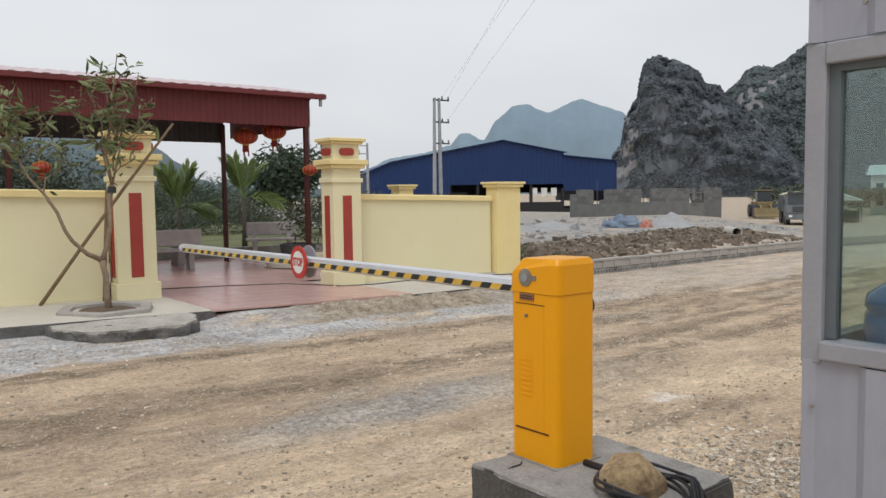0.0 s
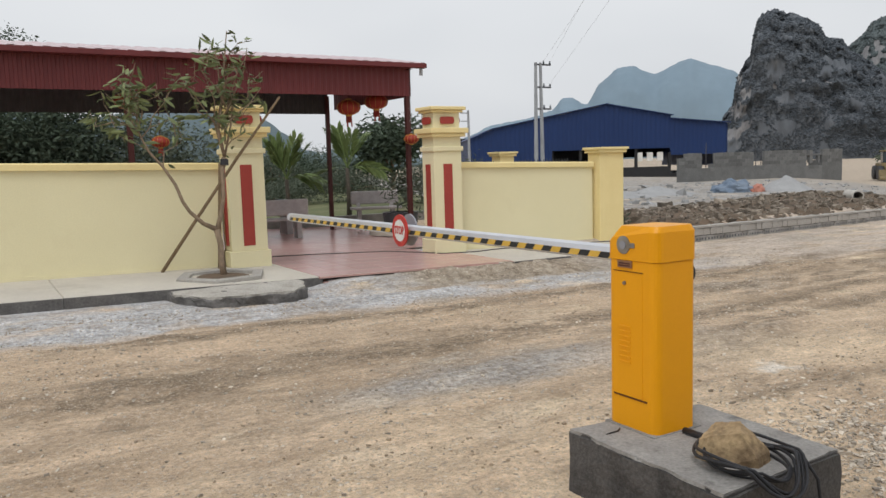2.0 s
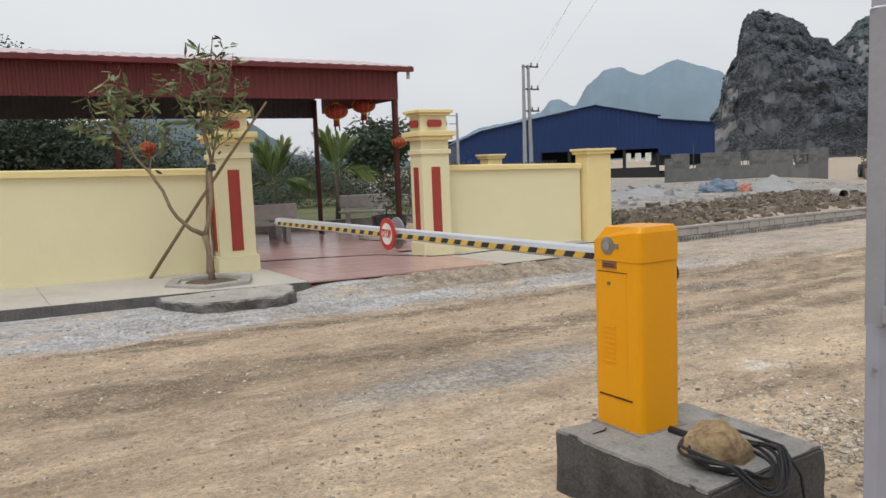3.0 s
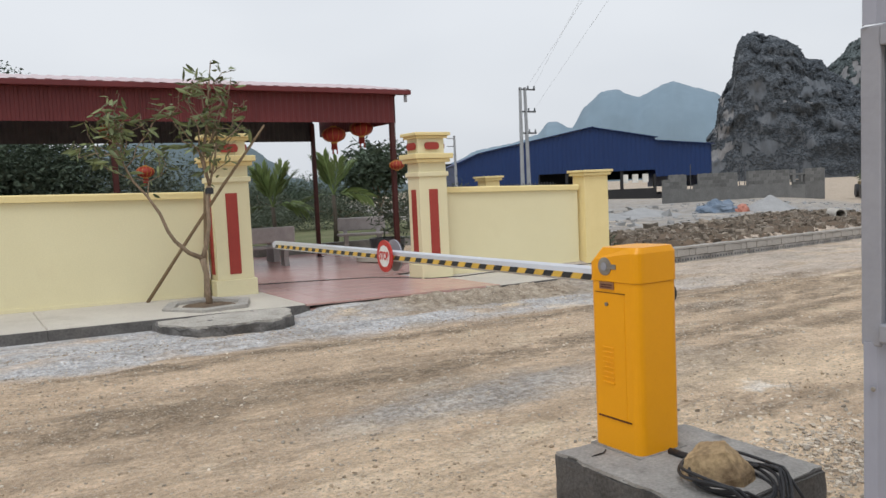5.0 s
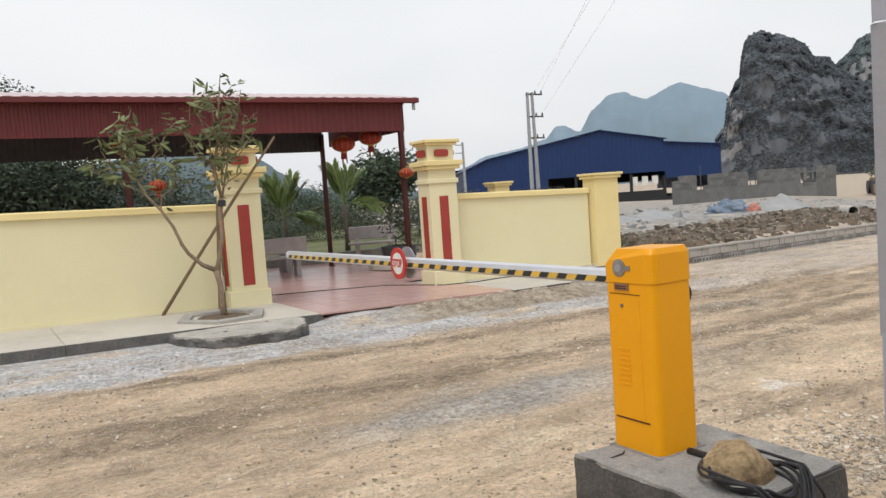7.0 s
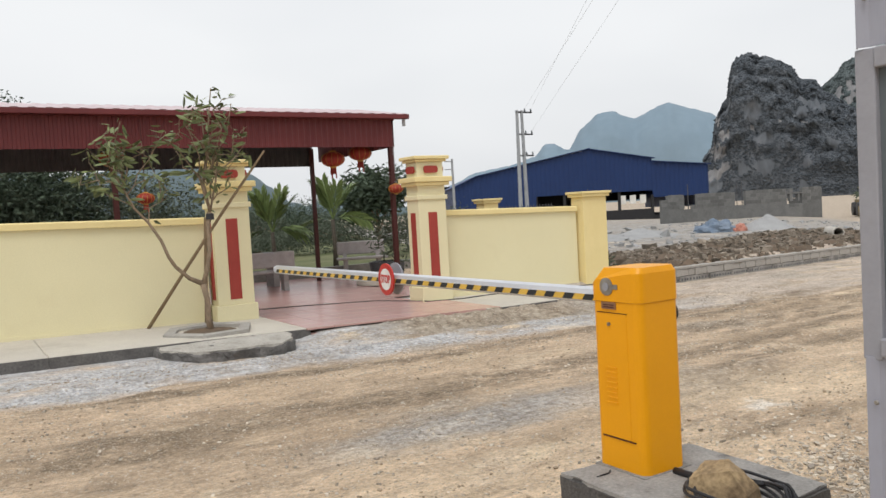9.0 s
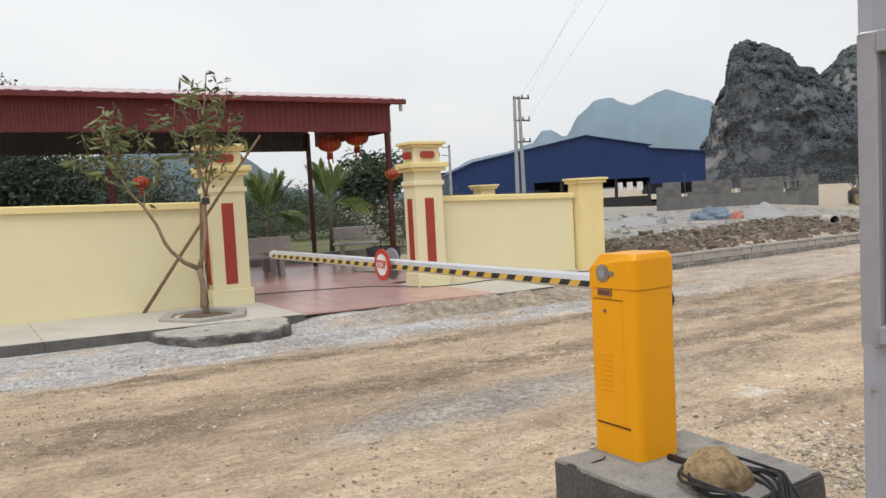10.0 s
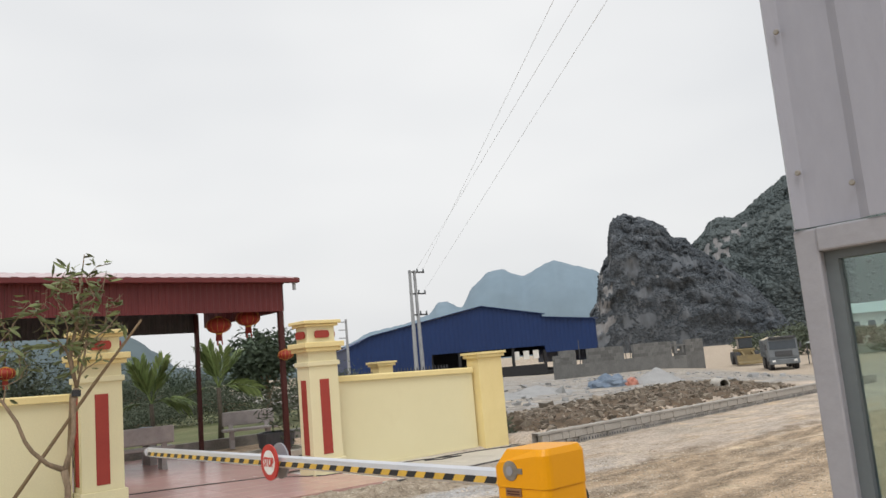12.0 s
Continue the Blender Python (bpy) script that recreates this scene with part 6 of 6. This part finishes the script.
for k in range(3):
    top = SITE @ Vector((P0.x + (1.1, 0.5, 1.1)[k], P0.y, (8.9, 8.9, 7.25)[k]))
    wire(top, top + (Vector(WIRE_ENDS[k]) - top) * 1.35, 0.0, "thin overhead power line", 0.006)


# ---- vehicles and far houses ----
def wheel(parent, x, y, r, w):
    bm = bmesh.new()
    lathe(bm, [(r * 0.55, -w / 2), (r * 0.96, -w / 2), (r, -w * 0.35), (r, w * 0.35), (r * 0.96, w / 2), (r * 0.55, w / 2)], 20)
    wh = part("wheel", bm, M["black"], parent, m=pose(x, y, r, 0, 90, 0))
    bm = bmesh.new()
    lathe(bm, [(r * 0.54, -w * 0.3), (r * 0.54, w * 0.3)], 14)
    part("rim", bm, M["truck"], wh)


tr = thing("dump_truck", S(62.9, 22.8, -1.52, -57), "dusty grey tipper truck loaded with pale earth", "truck")
part("chassis", cubed(-1.0, -0.2, 0.6, 1.0, 8.2, 0.95), M["steel_dark"], tr)
bm = bmesh.new()
prism(bm, [(0.0, 0.75), (-0.12, 1.1), (0.0, 1.7), (0.22, 2.75), (2.0, 2.75), (2.0, 0.75)], -1.22, 1.22)
bmesh.ops.bevel(bm, geom=list(bm.edges), offset=0.06, segments=2, affect="EDGES")
AX = Matrix(((0, 0, 1, 0), (1, 0, 0, 0), (0, 1, 0, 0), (0, 0, 0, 1)))
cab = part("cab", bm, M["truck"], tr, "boxy grey cab", m=AX)
bm = bmesh.new()
prism(bm, [(0.0 - 0.02, 1.80), (0.18, 2.55), (0.22, 2.55), (0.02, 1.8)], -1.08, 1.08)
part("windscreen", bm, M["glassdark"], cab, "dark windscreen")
part("grille", cubed(-0.7, -0.16, 1.2, 0.7, -0.05, 1.65, bevel=0.02), M["steel_dark"], tr)
part("bumper", cubed(-1.22, -0.25, 0.5, 1.22, 0.1, 0.95, bevel=0.05), M["truck"], tr)
part("visor", cubed(-1.1, -0.12, 2.76, 1.1, 0.5, 2.9, bevel=0.03), M["steel_dark"], tr)
for x in (-1.0, 0.75):
    part("headlight", cubed(x, -0.27, 0.72, x + 0.28, -0.2, 0.88, bevel=0.02), M["signwhite"], tr)
bm = bmesh.new()
box(bm, -1.22, 2.2, 1.1, 1.22, 8.0, 2.65, bevel=0.03)
part("tipper_body", bm, M["truck"], tr, "ribbed grey tipper body")
for y in np.arange(2.4, 8.0, 0.8):
    for x in (-1.29, 1.2):
        part("body_rib", cubed(x, y, 1.1, x + 0.09, y + 0.12, 2.6), M["truck"], tr)
bm = bmesh.new()
gridv = [[bm.verts.new((x, y, 2.62 + 0.3 * (1 - (x / 1.2) ** 2) * (0.7 + 0.6 * noise.noise(Vector((x, y, 0)))))) for x in np.linspace(-1.2, 1.2, 7)] for y in np.linspace(2.25, 7.95, 12)]
for i in range(11):
    for j in range(6):
        bm.faces.new((gridv[i][j], gridv[i][j + 1], gridv[i + 1][j + 1], gridv[i + 1][j]))
solo("truck_load", bm, M["load"], tr.matrix_world.copy(), "pale yellow earth heaped in the tipper body", "earth load")
for x in (-1.0, 1.0):
    for y in (0.9, 2.4, 5.6, 7.0):
        wheel(tr, x, y, 0.52, 0.36)
    part("mirror", cubed(x * 1.4 - 0.1, -0.1, 1.8, x * 1.4 + 0.1, 0.0, 2.3, bevel=0.03), M["steel_dark"], tr)

ld = thing("wheel_loader", S(79.3, 35.2, -1.55, -50), "dirty yellow wheel loader parked on the site", "loader")
part("body", cubed(-0.9, 1.0, 0.9, 0.9, 4.6, 1.8, bevel=0.1), M["loader"], ld)
part("cab", cubed(-0.75, 1.2, 1.8, 0.75, 2.6, 3.0, bevel=0.08), M["glassdark"], ld)
part("cab_roof", cubed(-0.85, 1.1, 3.0, 0.85, 2.7, 3.12, bevel=0.03), M["loader"], ld)
bm = bmesh.new()
prism(bm, [(-1.6, 0.1), (-0.4, 0.1), (-0.3, 1.1), (-0.55, 1.1), (-0.7, 0.45), (-1.6, 0.25)], -1.4, 1.4)
part("bucket", bm, M["loader"], ld, m=AX)
for x in (-0.55, 0.55):
    part("lift_arm", tube(bmesh.new(), [(x, 1.2, 1.5), (x, 0.2, 1.2), (x, -0.5, 0.7)], 0.12, 8), M["loader"], ld)
for x in (-1.0, 1.0):
    for y in (1.1, 3.9):
        wheel(ld, x, y, 0.75, 0.5)
house = thing("distant_house", S(103.4, 21.1, -1.1, -73), "long white distant house with a pale teal roof", "house")
part("wall", cubed(-12, -3, -1.0, 12, 3, 4.3), M["whitewall"], house)
bm = bmesh.new()
prism(bm, [(-3.6, 4.3), (3.6, 4.3), (0, 5.6)], -12.5, 12.5)
part("roof", bm, M["teal"], house, m=AX)
for x in np.arange(-11.4, 11, 1.7):
    part("window", cubed(x, -3.05, 0.6, x + 0.8, -2.9, 3.3), M["glassdark"], house)
shed = thing("market_stall", S(73.8, 24.2, -1.53, 20), "small stall with a pale teal awning", "stall")
bm = bmesh.new()
prism(bm, [(-1.6, 2.0), (1.6, 2.0), (0, 2.6)], -1.8, 1.8)
part("awning", bm, M["teal"], shed, m=AX)
for x in (-1.6, 1.6):
    for y in (-1.4, 1.4):
        part("post", tube(bmesh.new(), [(x, y, 0), (x, y, 2.0)], 0.05, 6), M["steel_dark"], shed)
part("counter", cubed(-1.5, -1.2, 0, 1.5, 0.6, 1.0, bevel=0.03), M["hallin"], shed)

# scrub at the mountain foot
a, b = [], []
rng = np.random.RandomState(55)
for k in range(46):
    u = rng.uniform(95, 230)
    v = rng.uniform(0.1, 0.46) * u
    vv, ff = leaves(rng, (u, v, 0.2), (4.5, 4.5, rng.uniform(1.2, 2.8)), 700, 0.26)
    n0 = len(a)
    a += vv
    b += [tuple(i + n0 for i in f) for f in ff]
scrub = new("far_scrub", raw_mesh("far_scrub", a, b, M["leaf_grey"]))
scrub.matrix_world = SITE
tagged(scrub, "dusty green scrub and trees at the mountain foot", "scrub", kind="stuff")

# weeds at the wall end
wv, wf = leaves(np.random.RandomState(91), (8.0, 0.75, 0.12), (0.55, 0.35, 0.28), 700, 0.035, droop=-0.4, long=4.0)
weeds = new("weeds", raw_mesh("weeds", wv, wf, M["leaf_grey"]))
weeds.matrix_world = SITE
tagged(weeds, "dusty weeds growing at the wall end", "weeds", kind="stuff")

# ---- loose gravel on the road ----
rng = np.random.RandomState(66)
spots = []
for _ in range(24000):
    u, v = rng.uniform(-6.5, 9.0), -13.0 + 11.2 * rng.rand() ** 0.9
    if -1.45 < u < -0.55 and -9.6 < v < -8.5:
        continue
    if noise.noise(Vector((u * 0.5, v * 1.1, 7.0))) + rng.normal(0, 0.25) < 0.05:
        continue
    spots.append((u, v, ground_z(u, v) + ruts(u, v) + 0.002, min(0.017, rng.gamma(1.5, 0.0045) + 0.003)))
for _ in range(5200):
    u, v = rng.normal(0.55, 0.42), rng.normal(-9.45, 0.5)
    if -1.45 < u < -0.55:
        continue
    spots.append((u, v, ground_z(u, v) + ruts(u, v) + 0.002, min(0.024, rng.gamma(1.2, 0.006) + 0.003)))
stones("road_gravel", spots, M["gravel"], S(0, 0), "loose limestone gravel scattered over the dirt road", "gravel")

spots = []
for _ in range(14000):
    u, v = rng.uniform(-6.5, 9.0), -12.8 + 10.4 * rng.rand() ** 0.85
    if -1.45 < u < -0.55 and -9.6 < v < -8.5:
        continue
    if noise.noise(Vector((u * 0.35, v * 1.7, 3.0))) + rng.normal(0, 0.2) < 0.12:
        continue
    spots.append((u, v, ground_z(u, v) + ruts(u, v) + 0.001, min(0.015, rng.gamma(1.5, 0.0042) + 0.003)))
stones("dirt_clod", spots, M["clod"], S(0, 0), "small brown dirt clods along the wheel ruts", "dirt")

# ---- forecourt tiles ----
tile_bm = bmesh.new()
box(tile_bm, -0.196, -0.196, -0.03, 0.196, 0.196, 0.0, bevel=0.003)
tile_me = to_mesh(tile_bm, "tile", M["tile"])
for i in range(8):
    for j in range(7):
        u, v = 0.30 + 0.4 * i, -1.50 + 0.4 * j
        if (u > 2.9 and v > -0.2) or u < 0.1:
            continue
        ob = new("tile", tile_me)
        ob.parent = forecourt
        ob.matrix_local = pose(u, v, tile_z(u, v) + rk.uniform(-0.001, 0.001), 0, 1.26, 0)
bm = bmesh.new()
box(bm, 0.165, -1.71, -0.1, 3.015, 1.12, 0.085)
part("tile_bed", bm, M["tile"], forecourt, "reddish mortar bed")
vs_, fs_ = [], []
for i in range(-28, 16):
    for j in range(16):
        u, v = 0.30 + 0.4 * i, 1.30 + 0.4 * j
        k = len(vs_)
        z = tile_z(u, v)
        vs_ += [(u - 0.197, v - 0.197, z), (u + 0.197, v - 0.197, z), (u + 0.197, v + 0.197, z), (u - 0.197, v + 0.197, z)]
        fs_.append((k, k + 1, k + 2, k + 3))
far_tiles = new("tile_field", raw_mesh("tile_field", vs_, fs_, M["tile"]))
far_tiles.parent = forecourt
tagged(far_tiles, "tiles under the pavilion roof", kind="stuff")
part("tile_bed", cubed(-11.2, 1.13, -0.1, 6.2, 7.5, 0.03), M["tile"], forecourt)
